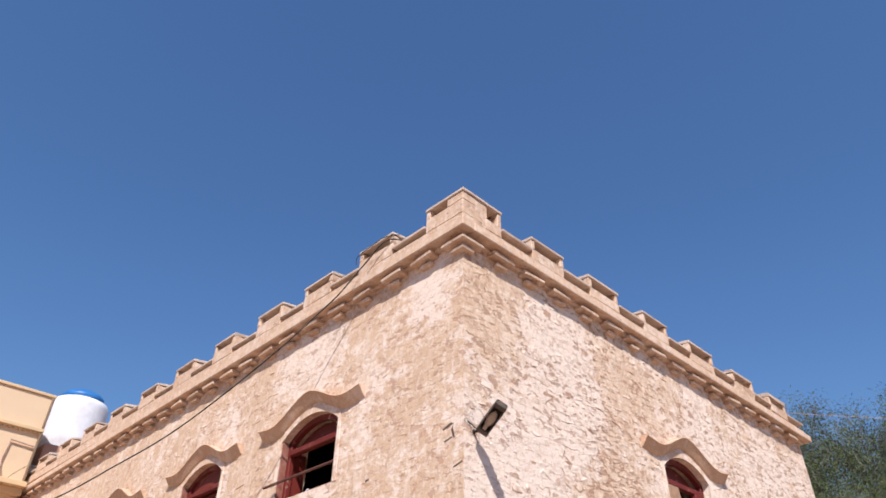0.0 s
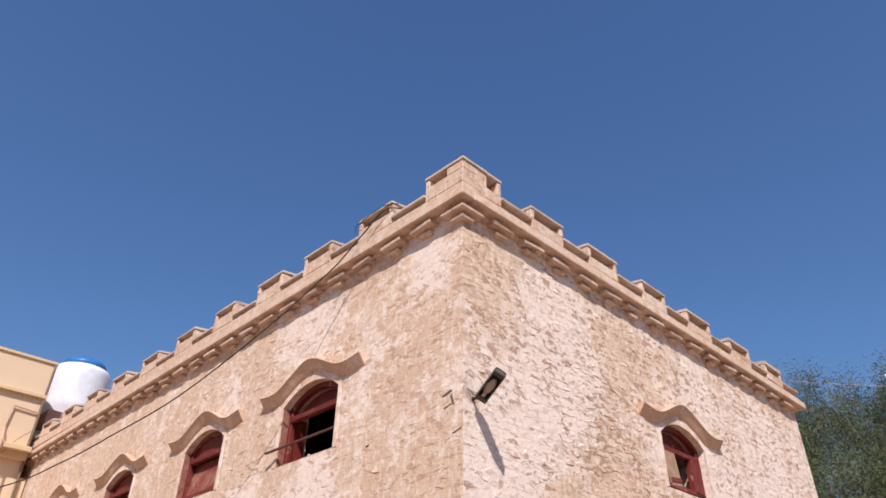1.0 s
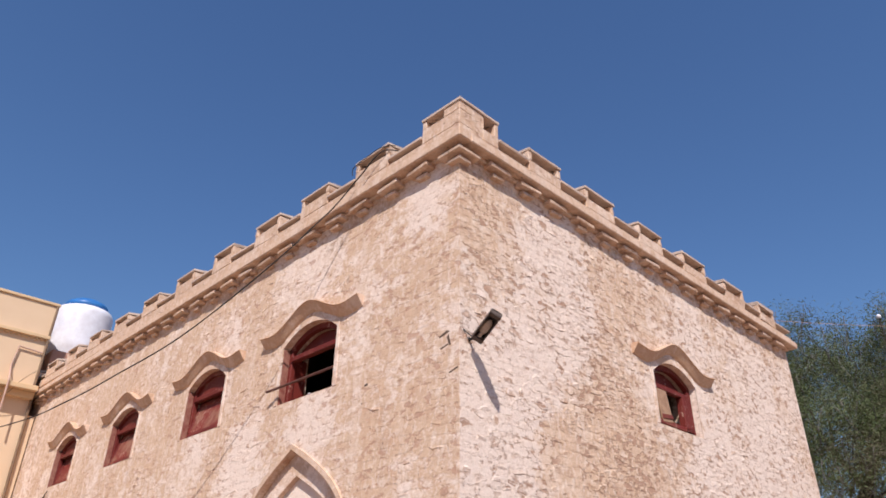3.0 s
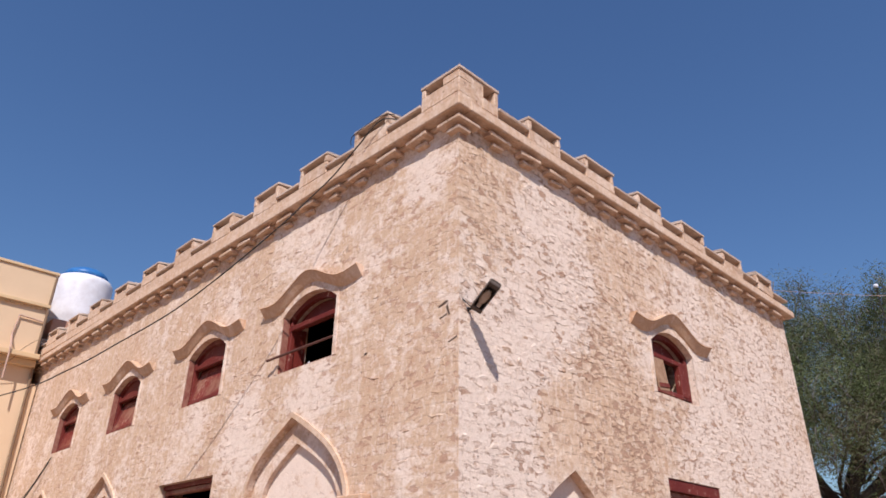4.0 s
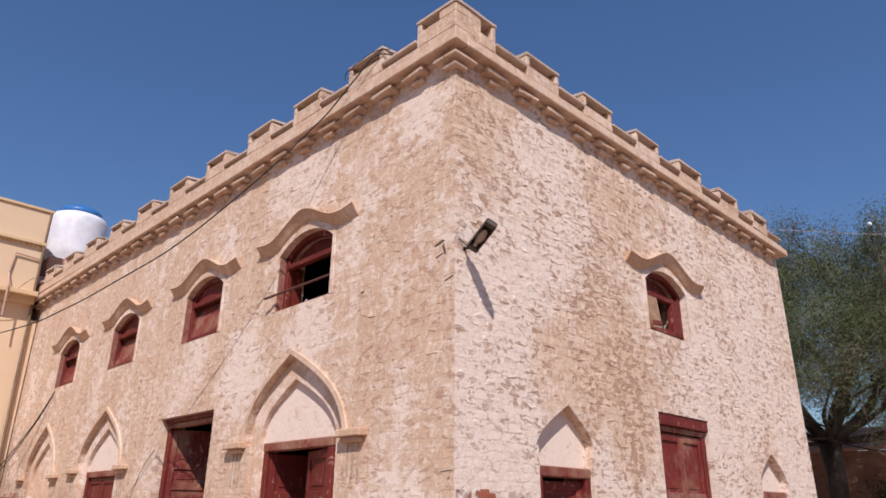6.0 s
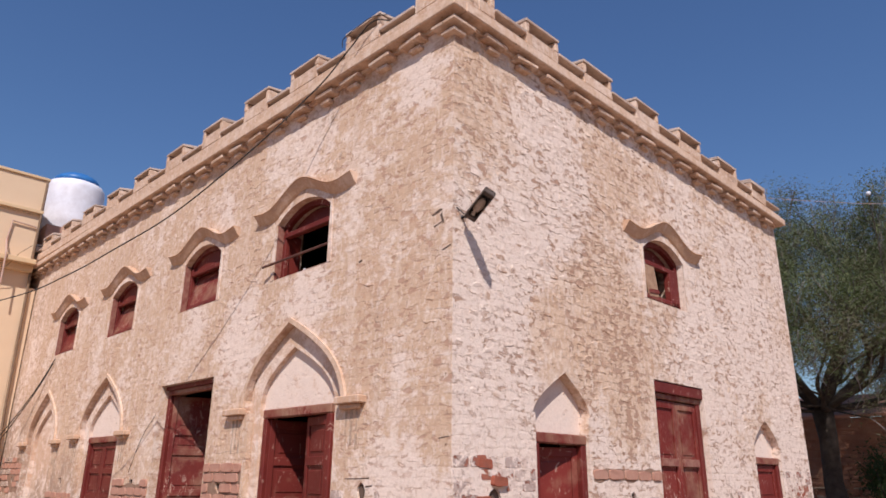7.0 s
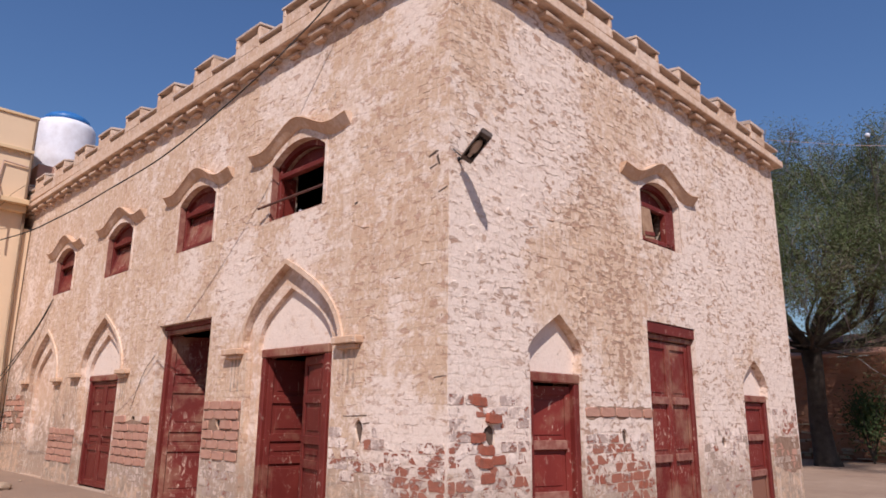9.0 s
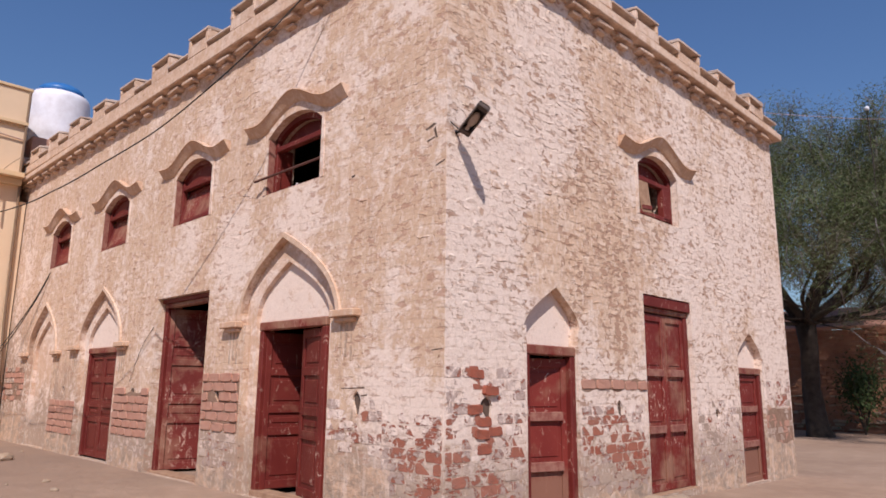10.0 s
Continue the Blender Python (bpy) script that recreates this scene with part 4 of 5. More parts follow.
# ---- flood light on the corner ----
def flood_light():
    """A trough-shaped lamp that juts out from the wall, its open face turned down to the yard."""
    ob = holder("flood_light", pose(0.0, 0.15, 4.20), "dark wall-mounted flood light jutting out near the corner", "flood light")
    part("wall_plate", box(0.0, 0.012, -0.018, 0.018, 0.03, 0.09), mat_black, ob)
    part("arm", tube([(0.015, 0.0, 0.06), (0.06, 0.005, 0.05), (0.10, 0.01, 0.05), (0.15, 0.0, 0.05)], 0.014, 8), mat_black, ob)
    part("stay", tube([(0.0, -0.09, 0.16), (0.05, -0.04, 0.09), (0.10, 0.0, 0.04)], 0.007, 6), mat_black, ob)
    along = Vector((0.8955, -0.2286, 0.3818)).normalized()
    back = Vector((-0.19, 0.57, 0.79))
    back = (back - along * back.dot(along)).normalized()
    turn = Matrix((along, back.cross(along), back)).transposed().to_4x4()
    head = part("housing", box(-0.22, 0.22, -0.068, 0.068, 0.035, 0.06, 0.012), mat_black, ob)
    head.matrix_local = Matrix.Translation((0.31, -0.0475, 0.105)) @ turn
    for y in (-0.068, 0.056):
        part("side_wall", box(-0.22, 0.22, y, y + 0.012, -0.03, 0.037, 0.004), mat_lamp_side, head)
    for x in (-0.22, 0.165):
        part("end_wall", box(x, x + 0.055, -0.056, 0.056, -0.03, 0.037, 0.006), mat_lamp_side, head)
    dish = lathe([(0.02, -0.012), (0.045, -0.006), (0.052, 0.01), (0.048, 0.036)], 18)
    for v in dish.verts:
        v.co = Vector((v.co.x * 2.2 - 0.01, v.co.y, v.co.z))
    part("reflector", dish, mat_glass_lens, head, "dusty pale reflector glass", smooth=True)
    part("lamp_holder", box(-0.165, -0.10, -0.022, 0.022, -0.012, 0.036, 0.006), mat_glass_lens, head)
    for k in range(5):
        part("fin", box(-0.16 + k * 0.08, -0.15 + k * 0.08, -0.055, 0.055, 0.06, 0.085, 0.002), mat_black, head)


flood_light()


# ---- cables ----
def cable(name, pts, r, label, material=None):
    fine = []
    for i in range(len(pts) - 1):
        p0, p1, p2, p3 = (Vector(pts[min(max(i + k, 0), len(pts) - 1)]) for k in (-1, 0, 1, 2))
        for j in range(8):
            t = j / 8
            fine.append(0.5 * (2 * p1 + (p2 - p0) * t + (2 * p0 - 5 * p1 + 4 * p2 - p3) * t * t + (3 * p1 - p0 - 3 * p2 + p3) * t ** 3))
    fine.append(Vector(pts[-1]))
    ob = part(name, tube(fine, r, 6), material or mat_cable, smooth=True)
    return tagged(ob, label, "cable")


cable("power_cable", [(-1.0, 0.1, 7.30), (-1.32, -0.19, 7.40), (-1.77, -0.24, 7.17), (-2.18, -0.34, 6.80), (-2.51, -0.48, 6.50), (-2.86, -0.73, 6.05), (-3.71, -1.02, 5.52), (-4.64, -1.30, 5.08), (-5.59, -1.62, 4.752), (-6.634, -1.95, 4.454), (-8.67, -2.25, 4.376),
                      (-16.0, -2.9, 4.9)], 0.010, "black power cable sagging away from the battlement")
cable("power_cable", [(-1.15, -0.12, 7.44), (-1.40, -0.185, 7.50), (-1.72, -0.185, 7.50), (-2.0, -0.185, 7.48), (-2.075, -0.18, 7.43), (-2.07, -0.175, 7.34)], 0.006, "black end of cable hanging over a merlon")
cable("thin_wire", [(-8.0, -0.012, 1.5), (-7.6, -0.014, 2.1), (-7.15, -0.014, 2.45)], 0.004, "thin grey wire beside the tall door")
for k in range(2):
    cable("service_cable", [(-13.4 - 0.1 * k, -0.03, 4.1 - 0.1 * k), (-14.2, -0.12, 3.4 - 0.06 * k), (-15.2, -0.3, 2.62 - 0.12 * k), (-16.3, -0.5, 1.9 - 0.2 * k)], 0.012, "dark service cable drooping from window toward neighbour")
cable("sky_wire", [(0.0, 9.95, 7.45), (1.0, 10.8, 7.33), (2.0, 11.7, 7.27), (5.0, 14.4, 7.3), (14.0, 22.5, 7.9)], 0.004, "thin pale wire leading off the roof past the tree", mat_pipe)


# ---- neighbour's house and water tank ----
def neighbour():
    ob = holder("neighbour_house", pose(-16.4, 0, 0), "plain pale yellow painted house with ledges beside the old building", "house")
    part("wall", box(-8.0, 0.0, -14.0, -0.25, -0.4, 9.62, 0.01), mat_neighbour, ob)
    part("wall_return", box(-1.0, -0.01, -0.25, -0.03, -0.4, 6.4, 0.004), mat_neighbour, ob)
    part("coping", box(-8.0, 0.05, -14.0, -0.22, 9.62, 9.70, 0.01), mat_neighbour_trim, ob)
    part("ledge", box(0.0, 0.12, -14.0, -0.25, 8.56, 8.66, 0.01), mat_neighbour_trim, ob)
    me = pydata_box(0.06, 0.07, 0.06, 0.006)
    for k in range(40):
        p = put("dentil", me, mat_neighbour_trim, ob)
        p.location = (0.035, -0.32 - 0.13 * k, 8.53)
    part("sunshade", box(0.0, 0.42, -14.0, -0.25, 6.98, 7.12, 0.012), mat_neighbour_trim, ob)
    part("sunshade_cove", box(0.0, 0.20, -14.0, -0.25, 6.80, 6.98, 0.012), mat_neighbour_trim, ob)
    part("drain_pipe", tube([(0.07, -0.29, 9.6), (0.07, -0.29, 7.2), (0.07, -0.26, 6.8), (0.07, -0.20, 3.0), (0.07, -0.06, 0.0)], 0.035, 10), mat_drain, ob, "brown drain pipe")
    part("conduit", tube([(0.05, -0.30, 8.15), (0.06, -0.95, 8.2), (0.06, -1.0, 7.6), (0.46, -1.02, 7.15), (0.46, -1.0, 6.3)], 0.025, 8), mat_pipe, ob, "thin pinkish conduit")
    cable("thin_cable", [(-16.3, -0.35, 7.6), (-16.0, -0.7, 7.2), (-16.1, -1.0, 6.75), (-16.2, -1.6, 6.5)], 0.008, "thin cable on the yellow house wall", mat_drain)


neighbour()
tower = part("tank_tower", box(-19.6, -17.0, 0.05, 2.2, -0.3, 8.55, 0.02), mat_brick_pale)
tagged(tower, "brick stair tower carrying the water tank", "tower", kind="structure")


def tank():
    ob = holder("water_tank", pose(-18.35, 1.0, 8.55), "white plastic water tank with blue lid on the roof", "water tank")
    part("stand", box(-0.85, 0.85, -0.85, 0.85, 0, 0.12), mat_drain, ob, "dark timber stand")
    prof = [(0.86, 0.12), (0.89, 0.18), (0.89, 0.64), (0.888, 1.22), (0.88, 1.66), (0.865, 1.76), (0.80, 1.86), (0.60, 1.95)]
    part("body", lathe(prof, 40), mat_tank, ob, smooth=True)
    lid = part("lid", lathe([(0.64, 1.92), (0.67, 1.96), (0.66, 2.05), (0.58, 2.14), (0.40, 2.24), (0.20, 2.29), (0.05, 2.30)], 40), mat_lid, ob, "blue domed lid", smooth=True)
    part("lid_cap", lathe([(0.14, 2.28), (0.14, 2.33), (0.03, 2.35)], 20), mat_lid, lid)
    part("outlet_pipe", tube([(0.95, -0.25, 0.3), (1.10, -0.28, 0.3), (1.12, -0.28, -0.5)], 0.03, 8), mat_drain, ob)


tank()

# ---- boundary wall, shed roof, trees ----
yard = part("boundary_wall", box(-18, 14, 27.0, 27.5, -0.6, 3.95, 0.03), mat_old_brick)
tagged(yard, "tall dark old brick boundary wall behind the tree", "wall", kind="structure")
rng = random.Random(31)
verts, faces = [], []
z = -0.3
while z < 3.85:
    h = rng.uniform(0.11, 0.17)
    u = -8.0
    while u < 4.0:
        w = rng.uniform(0.25, 0.6)
        if rng.random() < 0.72:
            p = rng.uniform(0.01, 0.07)
            b = len(verts)
            for yy, ins in ((27.01, 0.0), (27.0 - p, 0.012)):
                verts += [(u + ins, yy, z + ins), (u + w - ins, yy, z + ins + rng.uniform(-0.01, 0.01)), (u + w - ins, yy, z + h - ins), (u + ins, yy, z + h - ins)]
            faces += [(b + 4, b + 5, b + 6, b + 7)] + [(b + i, b + (i + 1) % 4, b + 4 + (i + 1) % 4, b + 4 + i) for i in range(4)]
        u += w + 0.015
    z += h + 0.012
tagged(put("brick_courses", pydata(verts, faces), mat_old_brick, yard), "rough proud brick courses", kind="stuff")
verts, faces = [], []
for k in range(150):
    u, z = rng.uniform(-6.0, 5.0), rng.choice((-0.12, 0.02, 0.18, 0.5, 0.82, 1.15)) + rng.uniform(-0.03, 0.03)
    w, h, p = rng.uniform(0.15, 0.55), rng.uniform(0.05, 0.12), rng.uniform(0.06, 0.22 if z < 0.2 else 0.10)
    b = len(verts)
    for yy, ins in ((27.01, 0.0), (27.0 - p, 0.02)):
        verts += [(u + ins, yy, z + ins), (u + w - ins, yy, z + ins + rng.uniform(-0.02, 0.02)), (u + w - ins, yy, z + h - ins), (u + ins, yy, z + h - ins)]
    faces += [(b + 4, b + 5, b + 6, b + 7)] + [(b + i, b + (i + 1) % 4, b + 4 + (i + 1) % 4, b + 4 + i) for i in range(4)]
tagged(put("loose_courses", pydata(verts, faces), mat_stone, yard), "paler worn brick ledges low on the wall", kind="stuff")
shed = bmesh.new()
box(-18, 14, 26.95, 29.4, 3.95, 4.09, 0.02, shed)
bmesh.ops.rotate(shed, verts=shed.verts, cent=(0, 26.95, 3.95), matrix=Matrix.Rotation(radians(24), 3, "X"))
tagged(part("shed_roof", shed, mat_brick_pale), "sloping earthen shed roof above the boundary wall", "roof", kind="structure")


def acacia(name, m, seed, height, label, dense=1.0):
    """A forked trunk, crooked limbs and a ragged crown of thin feathery leaves."""
    rng = random.Random(seed)
    ob = holder(name, m, label, "tree")
    limbs, tips = [], []

    def grow(p, way, length, r, depth):
        pts, radii = [p.copy()], [r]
        steps = 5
        for i in range(steps):
            way = (way + Vector((rng.uniform(-0.22, 0.22), rng.uniform(-0.22, 0.22), rng.uniform(-0.06, 0.16)))).normalized()
            p = p + way * length / steps
            pts.append(p.copy())
            radii.append(r * (1 - 0.45 * (i + 1) / steps))
            if depth >= 3:
                tips.append((p.copy(), way.copy()))
        limbs.append((pts, radii, depth))
        if depth >= 5:
            return
        count = (3, 3, 3, 3, 2)[depth]
        turn = rng.uniform(0, 6.28)
        for k in range(count):
            t = turn + k * 6.28 / count + rng.uniform(-0.5, 0.5)
            spread = rng.uniform(0.45, 0.95)
            side = (way.orthogonal().normalized()).copy()
            side.rotate(Matrix.Rotation(t, 3, way))
            w = (way + side * spread + Vector((0, 0, 0.18))).normalized()
            start = pts[-1] if k == 0 else pts[rng.choice((3, 4, 5))]
            grow(start, w, length * rng.uniform(0.62, 0.86), radii[-1] * rng.uniform(0.6, 0.8), depth + 1)

    s = height / 12.0
    trunk = [Vector((0.1, 0, -0.3)), Vector((0, 0, 0.3)), Vector((-0.12, 0.05, 1.6)), Vector((-0.05, 0, 2.9)), Vector((-0.1, 0, 3.9))]
    part("trunk", tube([v * s for v in trunk], 0.4, 12, [0.55 * s, 0.38 * s, 0.30 * s, 0.29 * s, 0.34 * s]), mat_bark, ob, smooth=True)
    top = trunk[-1] * s
    for way, length, r in (((-0.55, 0.1, 0.75), 2.7, 0.23), ((0.35, -0.2, 0.9), 3.1, 0.28), ((0.85, 0.3, 0.5), 3.0, 0.20), ((0.1, 0.7, 0.8), 2.7, 0.2), ((-0.1, -0.7, 0.65), 2.6, 0.17), ((0.75, -0.5, 0.22), 2.6, 0.12), ((-0.8, -0.3, 0.25), 2.3, 0.12), ((0.3, -0.8, 0.2), 2.2, 0.10), ((0.9, 0.5, 0.15), 2.8, 0.11), ((0.95, -0.1, -0.05), 2.6, 0.09), ((0.6, -0.8, -0.08), 2.4, 0.08), ((-0.7, -0.7, 0.0), 2.2, 0.08)):
        grow(top, Vector(way).normalized(), length * s, r * s, 1)
    for depth in range(1, 6):
        group = [l for l in limbs if l[2] == depth]
        if depth <= 2:
            for pts, radii, _ in group:
                part("limb", tube(pts, 0.1, 8, radii), mat_bark, ob, smooth=True)
        else:
            verts, faces = [], []
            for pts, radii, _ in group:
                b = len(verts)
                for p, r in zip(pts, radii):
                    r = max(r, 0.017)
                    verts += [p + Vector((r, 0, 0)), p + Vector((-0.5 * r, 0.87 * r, 0)), p + Vector((-0.5 * r, -0.87 * r, 0))]
                for i in range(len(pts) - 1):
                    for k in range(3):
                        faces.append((b + 3 * i + k, b + 3 * i + (k + 1) % 3, b + 3 * i + 3 + (k + 1) % 3, b + 3 * i + 3 + k))
            tagged(put("twig", pydata(verts, faces), mat_twig, ob), "bare grey twigs", kind="stuff")
    for material, share, nm in ((mat_leaf, 0.68, "crown"), (mat_leaf_dry, 0.32, "dry_crown")):
        verts, faces = [], []
        for p, way in tips:
            high = p.z / height
            lowly = min(max((0.62 - high) / 0.3, 0.0), 1.0)
            odds = share * (1 - 0.85 * lowly) if nm == "crown" else share * (1 - 0.15 * lowly)
            if rng.random() > odds * dense * (0.85 + 0.45 * high):
                continue
            for _ in range(66):
                c = p + Vector([max(-0.5, min(0.5, rng.gauss(0, 0.30))) for _ in range(3)])
                a = Vector((rng.uniform(-1, 1), rng.uniform(-1, 1), rng.uniform(-0.9, 0.7))).normalized()
                w = a.orthogonal().normalized()
                w.rotate(Matrix.Rotation(rng.uniform(0, 6.28), 3, a))
                l, wd = rng.uniform(0.04, 0.09), rng.uniform(0.007, 0.013)
                b = len(verts)
                verts += [c - a * l, c + w * wd, c + a * l, c - w * wd]
                faces.append((b, b + 1, b + 2, b + 3))
        tagged(put(nm, pydata(verts, faces), material, ob), "feathery leaves" if nm == "crown" else "dry brownish leaves", kind="stuff")
    return ob


acacia("acacia_tree", pose(-3.35, 23.0, -0.2), 3, 12.7, "large acacia with dark forked trunk and feathery crown before brick wall", 1.05)
acacia("acacia_tree", pose(2.6, 30.5, -0.2, 0, 0, 130), 8, 8.7, "acacia standing behind the brick boundary wall", 0.5)


acacia("acacia_tree", pose(-2.4, 32.0, -0.2, 0, 0, 60), 12, 8.8, "low dry acacia standing behind the brick boundary wall", 0.15)


def bush():
    rng = random.Random(5)
    ob = holder("bush", pose(-2.45, 25.6, -0.2), "small green leafy bush growing in front of the brick wall", "bush")
    verts, faces = [], []
    for k in range(7):
        a = k * 0.9
        part("stem", tube([(0, 0, 0), (0.2 * math.cos(a), 0.2 * math.sin(a), 0.8), (0.6 * math.cos(a), 0.5 * math.sin(a), 2.0)], 0.025, 5), mat_bark, ob)
    for _ in range(1900):
        c = Vector((rng.gauss(0, 0.40), rng.gauss(0, 0.3), rng.gauss(1.75, 0.5)))
        a = Vector((rng.uniform(-1, 1), rng.uniform(-1, 1), rng.uniform(-1, 1))).normalized()
        w = a.orthogonal().normalized()
        l, wd = rng.uniform(0.05, 0.12), rng.uniform(0.02, 0.04)
        b = len(verts)
        verts += [c - a * l, c + w * wd, c + a * l, c - w * wd]
        faces.append((b, b + 1, b + 2, b + 3))
    tagged(put("leaves", pydata(verts, faces), mat_leaf_bush, ob), kind="stuff")


bush()


def pole_lamp():
    ob = holder("pole_lamp", pose(0.10, 19.2, -0.2), "small white lamp on a thin dark pole beyond the house", "lamp")
    part("pole", tube([(0, 0, 0), (0, 0, 10.5)], 0.018, 6), mat_bark, ob)
    part("globe", lathe([(0.02, 10.5), (0.06, 10.52), (0.075, 10.57), (0.06, 10.62), (0.02, 10.64)], 14), mat_tank, ob, "white lamp head", smooth=True)


pole_lamp()


# ---- loose things on the ground ----
def rock(name, x, y, size, seed, label, material=None):
    rng = random.Random(seed)
    bm = bmesh.new()
    bmesh.ops.create_icosphere(bm, subdivisions=2, radius=1)
    for v in bm.verts:
        k = 1 + 0.25 * noise.noise(v.co * 1.3 + Vector((seed, 0, 0)))
        v.co = Vector((v.co.x * size[0] * k, v.co.y * size[1] * k, v.co.z * size[2] * k))
    ob = part(name, bm, material or mat_stone)
    ob.matrix_world = pose(x, y, ground_height(x, y) + size[2] * 0.55, 0, 0, rng.uniform(0, 180))
    return tagged(ob, label, "stone")


rng = random.Random(77)
for k in range(26):
    if k < 16:
        x, y = rng.uniform(-15, -0.5), -rng.uniform(0.25, 3.2)
    else:
        x, y = rng.uniform(0.4, 4.0), rng.uniform(3.0, 20.0)
    sz = rng.uniform(0.02, 0.055)
    rock("stone", x, y, (sz * 1.3, sz, sz * 0.7), k, "small dusty stone lying on the sand")
rock("stone", 0.28, 3.75, (0.22, 0.16, 0.10), 60, "dusty stone block beside the red double door")
rock("stone", 0.30, 4.35, (0.30, 0.15, 0.08), 61, "flat dusty stone before the red double door")
rock("stone", -10.6, -1.2, (0.22, 0.15, 0.09), 62, "flat dusty stone near the yellow house")


def pipe_rack():
    ob = holder("pipe_rack", pose(-15.6, -0.55, 0.0), "pinkish bent water pipe standing against the wall", "pipe")
    part("pipe", tube([(-0.6, 0, 2.1), (0.0, 0, 2.12), (0.02, 0, 2.10), (0.02, 0, 0.0)], 0.03, 8), mat_pipe, ob)
    part("pipe", tube([(-0.6, 0.02, 1.25), (0.0, 0.02, 1.25)], 0.025, 8), mat_pipe, ob)


pipe_rack()


# ---- mud plaster at the foot of the walls ----
def skirt(parent, u0, u1, z0, top, seed, material, y=-0.006):
    """A thin coat with a ragged upper edge."""
    rng = random.Random(seed)
    n = max(8, int((u1 - u0) / 0.05))
    up = []
    for i in range(n + 1):
        u = u0 + (u1 - u0) * i / n
        up.append((u, top + 0.16 * noise.noise(Vector((u * 1.3, seed, 0))) + 0.07 * noise.noise(Vector((u * 6, seed, 4))) + rng.uniform(-0.012, 0.012)))
    return part("mud_coat", strip([(u, z0) for u, _ in up], up, y, 0.004), material, parent, "grey-brown mud plaster at the wall foot")


for k, (a, b, top) in enumerate([(-1.93, -0.80, 0.66), (-0.80, -0.01, 0.22), (-5.18, -4.05, 0.30), (-8.70, -7.12, 0.28), (-12.45, -10.80, 0.42), (-17.2, -14.45, 0.70)]):
    skirt(wall_s, a, b, -0.4, top, 40 + k, mat_mud)
for k, (a, b, top) in enumerate([(0.02, 1.36, 0.12), (2.46, 4.18, 0.16), (5.79, 7.53, 0.18), (8.71, 10.12, 0.5)]):
    skirt(wall_e, a, b, -0.55, top, 50 + k, mat_mud, -0.008)


# ---- bared bricks low on the walls ----
def brick_mesh(w, h, d, seed, taper=(0.95, 0.88), loss=0.84):
    rng = random.Random(seed)
    k1, k2 = (0.86, 0.95) if loss > 0.9 else (0.7, 0.82)
    ring = [(-1, -k1), (-k2, -1), (0.1, -1), (k2, -1), (1, -k1), (1, k1), (k2, 1), (-0.1, 1), (-k2, 1), (-1, k1)]
    jit = [(a * w / 2 * rng.uniform(0.90, 1.02), b * h / 2 * rng.uniform(loss, 1.03)) for a, b in ring]
    k = len(ring)
    verts = [(a, 0.02, b) for a, b in jit] + [(a * taper[0], -d + rng.uniform(-0.004, 0.004), b * taper[1]) for a, b in jit]
    faces = [(i, (i + 1) % k, k + (i + 1) % k, k + i) for i in range(k)] + [tuple(k + i for i in range(k))]
    return pydata(verts, faces)


mat_brick_mud = patchy_brick("grey_mud_brick", (0.42, 0.30, 0.235), (0.38, 0.28, 0.22), (0.60, 0.46, 0.38), 0.5)
KINDS = {"red": mat_brick, "pale": mat_brick_pale, "mud": mat_brick_mud}
BRICKS = {(kind, big): [brick_mesh(w, h, (0.014 + 0.003 * s if big else 0.0025 + 0.0007 * s), 90 + s, *(((0.95, 0.86), 0.90) if big else ((0.985, 0.965), 0.86))) for s in range(5)]
          for kind in KINDS for big, w, h in ((0, 0.274, 0.119), (1, 0.346, 0.131))}
for (kind, big), meshes in BRICKS.items():
    for me in meshes:
        me.materials.append(KINDS[kind])


def bare_bricks(parent, holes, u0, u1, z0, z1, odds, big, seed, cover=0.85):
    """Single bricks, each its own piece; odds: the share of each kind."""
    rng = random.Random(seed)
    w, h = ((0.275, 0.123), (0.36, 0.142))[big]
    row, z = 0, z0
    while z + h <= z1 + 0.01:
        u = u0 - (w / 2 if row % 2 else 0.0) - rng.uniform(0, 0.04)
        while u < u1:
            a, b = max(u, u0), min(u + w, u1)
            uc, zc, span = (a + b) / 2, z + h / 2, b - a
            u += w
            if span < 0.08 or near_hole(holes, uc, zc, span * 0.2) or any(abs(uc - pu) < span / 2 + 0.08 and abs(zc - pz) < h / 2 + 0.06 for pu, pz in PEEP_S + PEEP_E):
                continue
            ragged = noise.noise(Vector((uc * 1.6, zc * 2.2, seed)))
            edge = min(zc - z0, z1 - zc)
            if rng.random() < cover + ragged * (0.5 if cover < 1 else 0.1) - (0.25 if edge < 0.1 else 0):
                roll, kind = rng.random() + ragged * 0.25, odds[0][0]
                total = 0
                for kk, share in odds:
                    total += share
                    if roll < total:
                        kind = kk
                        break
                ob = put("brick", rng.choice(BRICKS[(kind, big)]), KINDS[kind], parent)
                ob.location = (uc + rng.uniform(-0.006, 0.006), rng.uniform(-0.002, 0.003), zc + rng.uniform(-0.006, 0.006))
                ob.scale = (span / w, 1, 1)
                ob.rotation_euler = (0, rng.uniform(-0.025, 0.025), 0)
        z += h
        row += 1


mat_bed = make_simple("earthen_mortar", (0.22, 0.125, 0.085), (0.31, 0.20, 0.14), 8, 0.95, bump=0.6, dist=0.015)


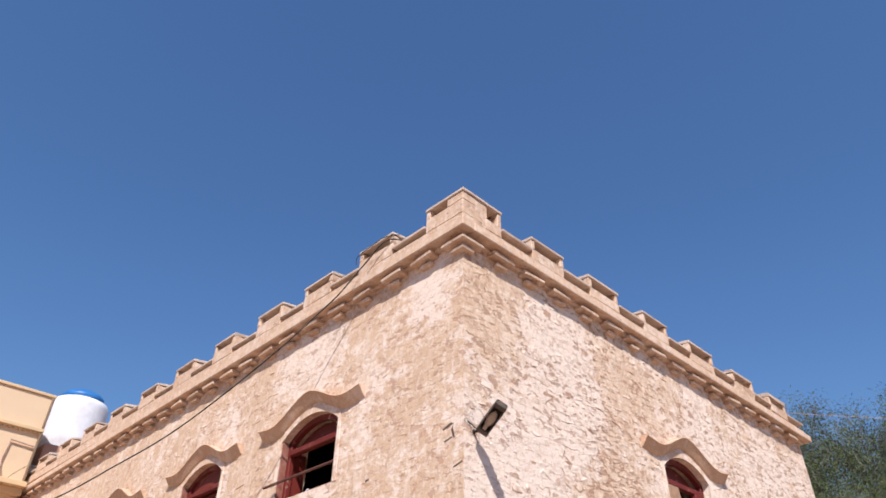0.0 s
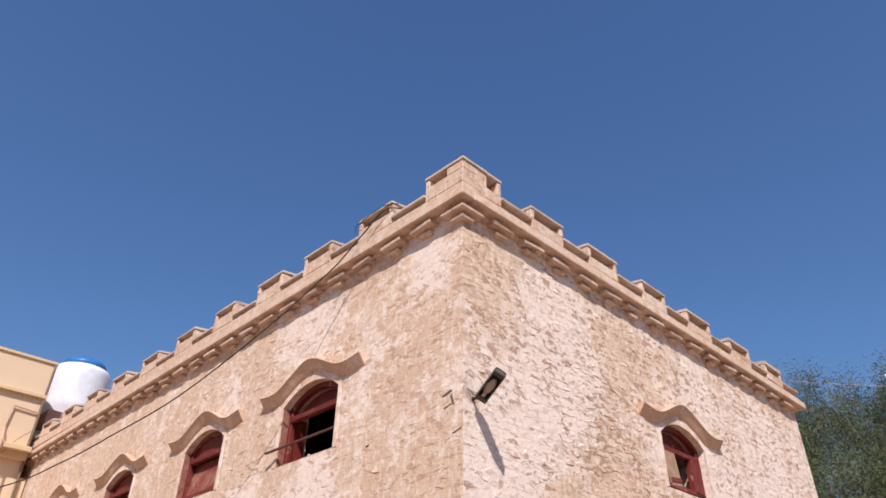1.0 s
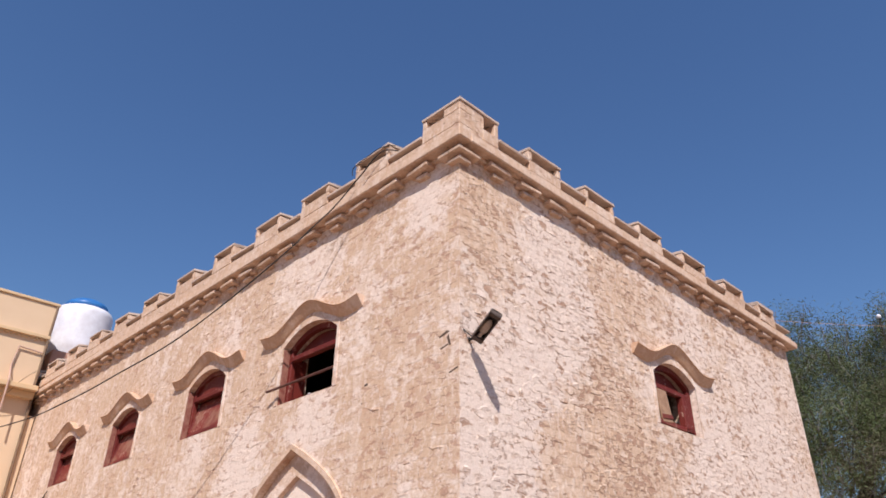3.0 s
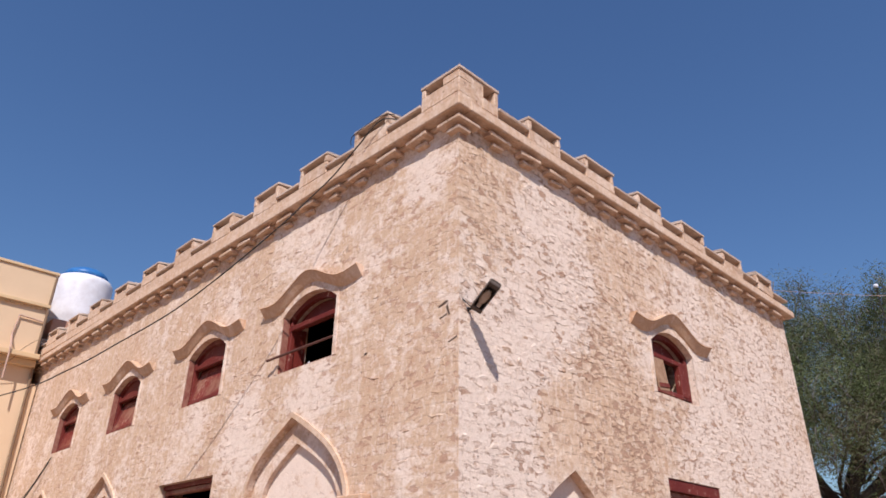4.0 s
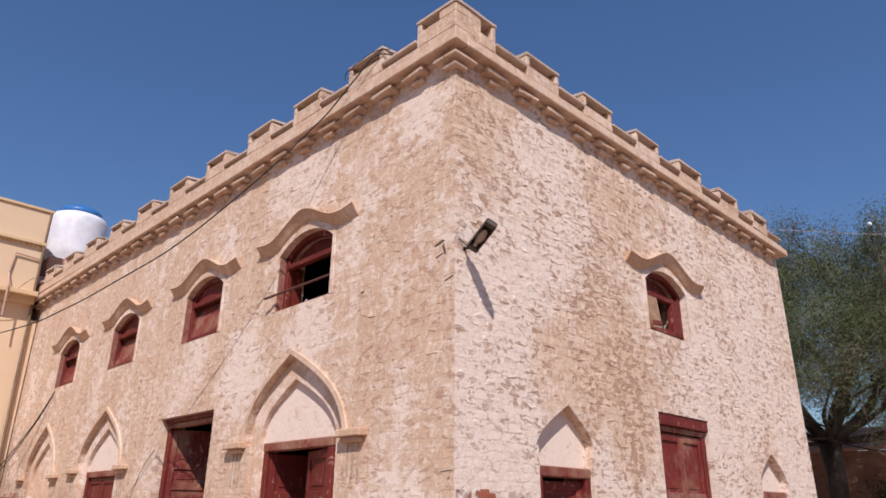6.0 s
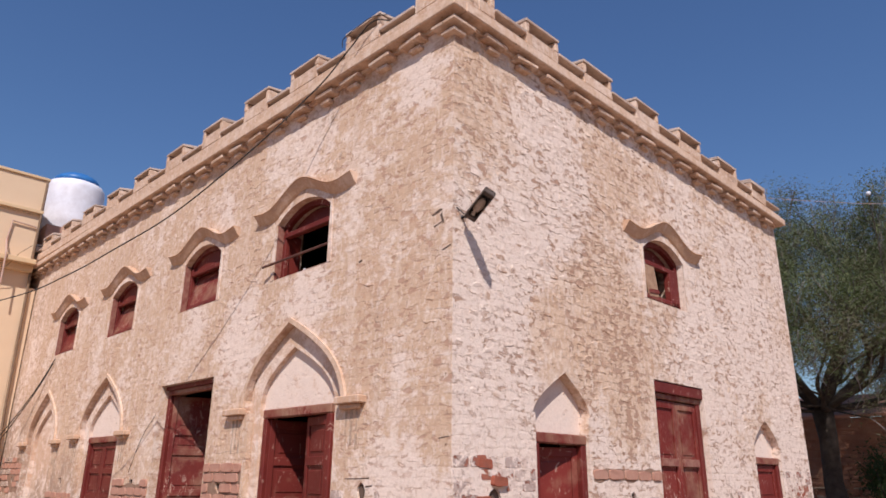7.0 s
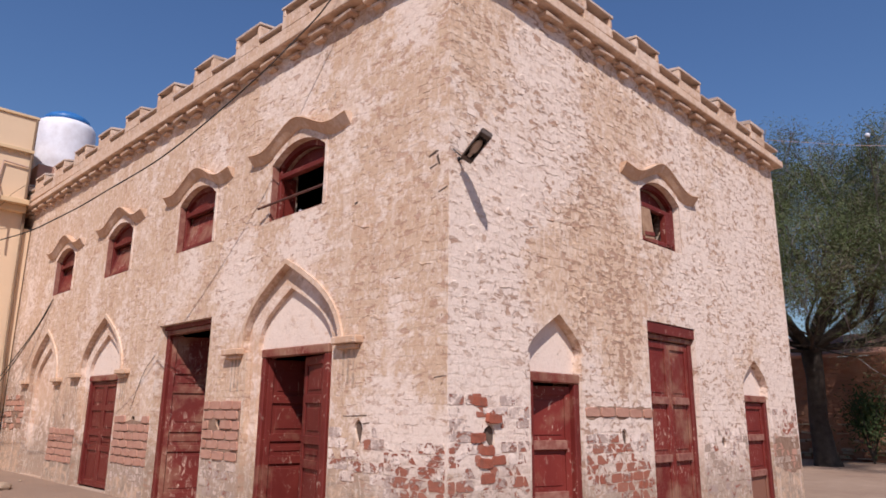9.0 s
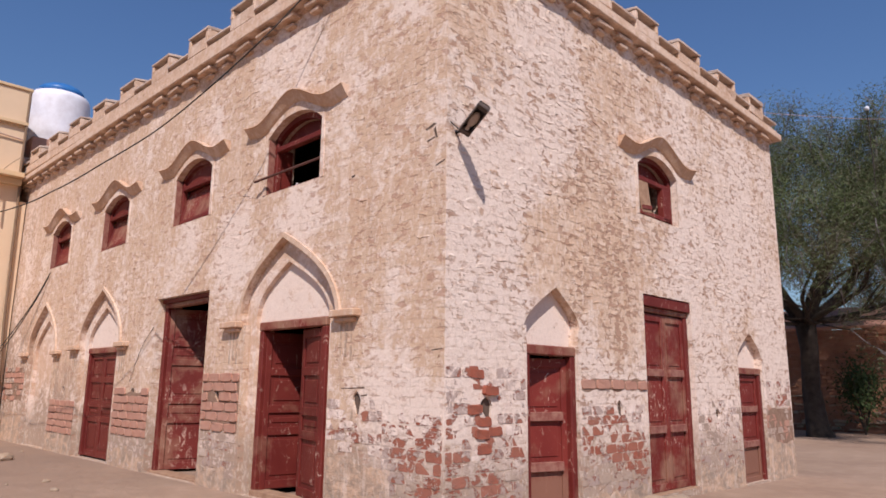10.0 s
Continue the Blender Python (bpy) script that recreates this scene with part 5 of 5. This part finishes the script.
def mortar_bed(parent, u0, u1, z0, z1, seed):
    """Bared mortar behind a field of bricks, ragged above and below."""
    n = max(6, int((u1 - u0) / 0.06))
    us = [u0 + (u1 - u0) * i / n for i in range(n + 1)]
    low = [(u, z0 + 0.05 * noise.noise(Vector((u * 4, seed, 0)))) for u in us]
    high = [(u, z1 + 0.05 * noise.noise(Vector((u * 4, seed, 5)))) for u in us]
    gaps = [peep(*p) for p in (PEEP_S if parent is wall_s else PEEP_E) if u0 < p[0] < u1 and z0 + 0.2 < p[1] < z1 - 0.18]
    part("mortar_bed", slab(low + list(reversed(high)), gaps, -0.0035, 0.004), mat_bed, parent)


mortar_bed(wall_s, -5.165, -4.085, 0.82, 1.58, 1)
mortar_bed(wall_s, -8.675, -7.135, 0.57, 1.32, 2)
mortar_bed(wall_s, -12.39, -10.80, 0.42, 1.06, 3)
mortar_bed(wall_s, -16.3, -14.62, 1.02, 1.83, 4)
bare_bricks(wall_s, holes_s, -5.17, -4.08, 0.80, 1.655, (("pale", 1.0),), 1, 1, 1.5)
bare_bricks(wall_s, holes_s, -5.17, -4.08, 0.17, 0.80, (("red", 0.55), ("mud", 0.5)), 0, 21, 1.3)
bare_bricks(wall_s, holes_s, -8.68, -7.13, 0.05, 0.55, (("mud", 1.0),), 0, 22, 1.0)
bare_bricks(wall_s, holes_s, -8.68, -7.13, 0.55, 1.40, (("pale", 1.0),), 1, 2, 1.5)
bare_bricks(wall_s, holes_s, -12.4, -10.80, 0.40, 1.12, (("pale", 1.0),), 1, 3, 1.3)
bare_bricks(wall_s, holes_s, -16.3, -14.6, 1.0, 1.85, (("pale", 0.7), ("mud", 0.3)), 1, 4, 1.1)
bare_bricks(wall_s, holes_s, -1.98, -0.95, 0.72, 1.40, (("red", 1.0),), 0, 5, 0.95)
bare_bricks(wall_s, holes_s, -0.95, -0.02, 0.10, 1.25, (("red", 1.0),), 0, 6, 1.2)
bare_bricks(wall_e, holes_e, 0.02, 1.34, 0.10, 1.75, (("red", 1.0),), 0, 7, 1.1)
mortar_bed(wall_e, 2.5, 4.16, 1.455, 1.60, 8)
mortar_bed(wall_e, 8.76, 10.1, 0.35, 1.12, 9)
bare_bricks(wall_e, holes_e, 2.48, 4.17, 1.455, 1.62, (("pale", 0.9), ("mud", 0.1)), 1, 8, 1.3)
bare_bricks(wall_e, holes_e, 2.48, 4.17, 0.15, 1.30, (("red", 1.0),), 0, 9, 1.1)
bare_bricks(wall_e, holes_e, 5.81, 7.52, 0.20, 1.40, (("red", 0.75), ("mud", 0.3)), 0, 10, 1.0)
bare_bricks(wall_e, holes_e, 8.72, 10.12, 0.40, 1.16, (("pale", 0.6), ("mud", 0.4)), 0, 11, 1.1)
bare_bricks(wall_e, holes_e, 8.72, 10.12, 1.16, 1.75, (("red", 0.8), ("mud", 0.2)), 0, 12, 1.1)

# red bricks laid bare round the beam hole next to the narrow door
mat_brick_bare = patchy_brick("broken_red_brick", (0.37, 0.105, 0.062), (0.25, 0.09, 0.06), LIME, -0.05)
torn = [brick_mesh(0.24, 0.115, d, 140 + k) for k, d in enumerate((0.05, 0.012, 0.02, 0.008))]
for me in torn:
    me.materials.append(mat_brick_bare)
for k, (u, z, turn) in enumerate([(0.70, 1.445, 0.04), (0.46, 1.25, -0.05), (0.62, 1.115, 0.03), (0.80, 1.01, -0.04), (0.58, 0.99, 0.05), (0.62, 0.83, -0.03), (0.50, 1.62, 0.06)]):
    ob = put("brick", torn[0] if k == 0 else torn[1 + k % 3], mat_brick_bare, wall_e)
    ob.location, ob.rotation_euler = (u, 0.0, z), (0, turn, 0)
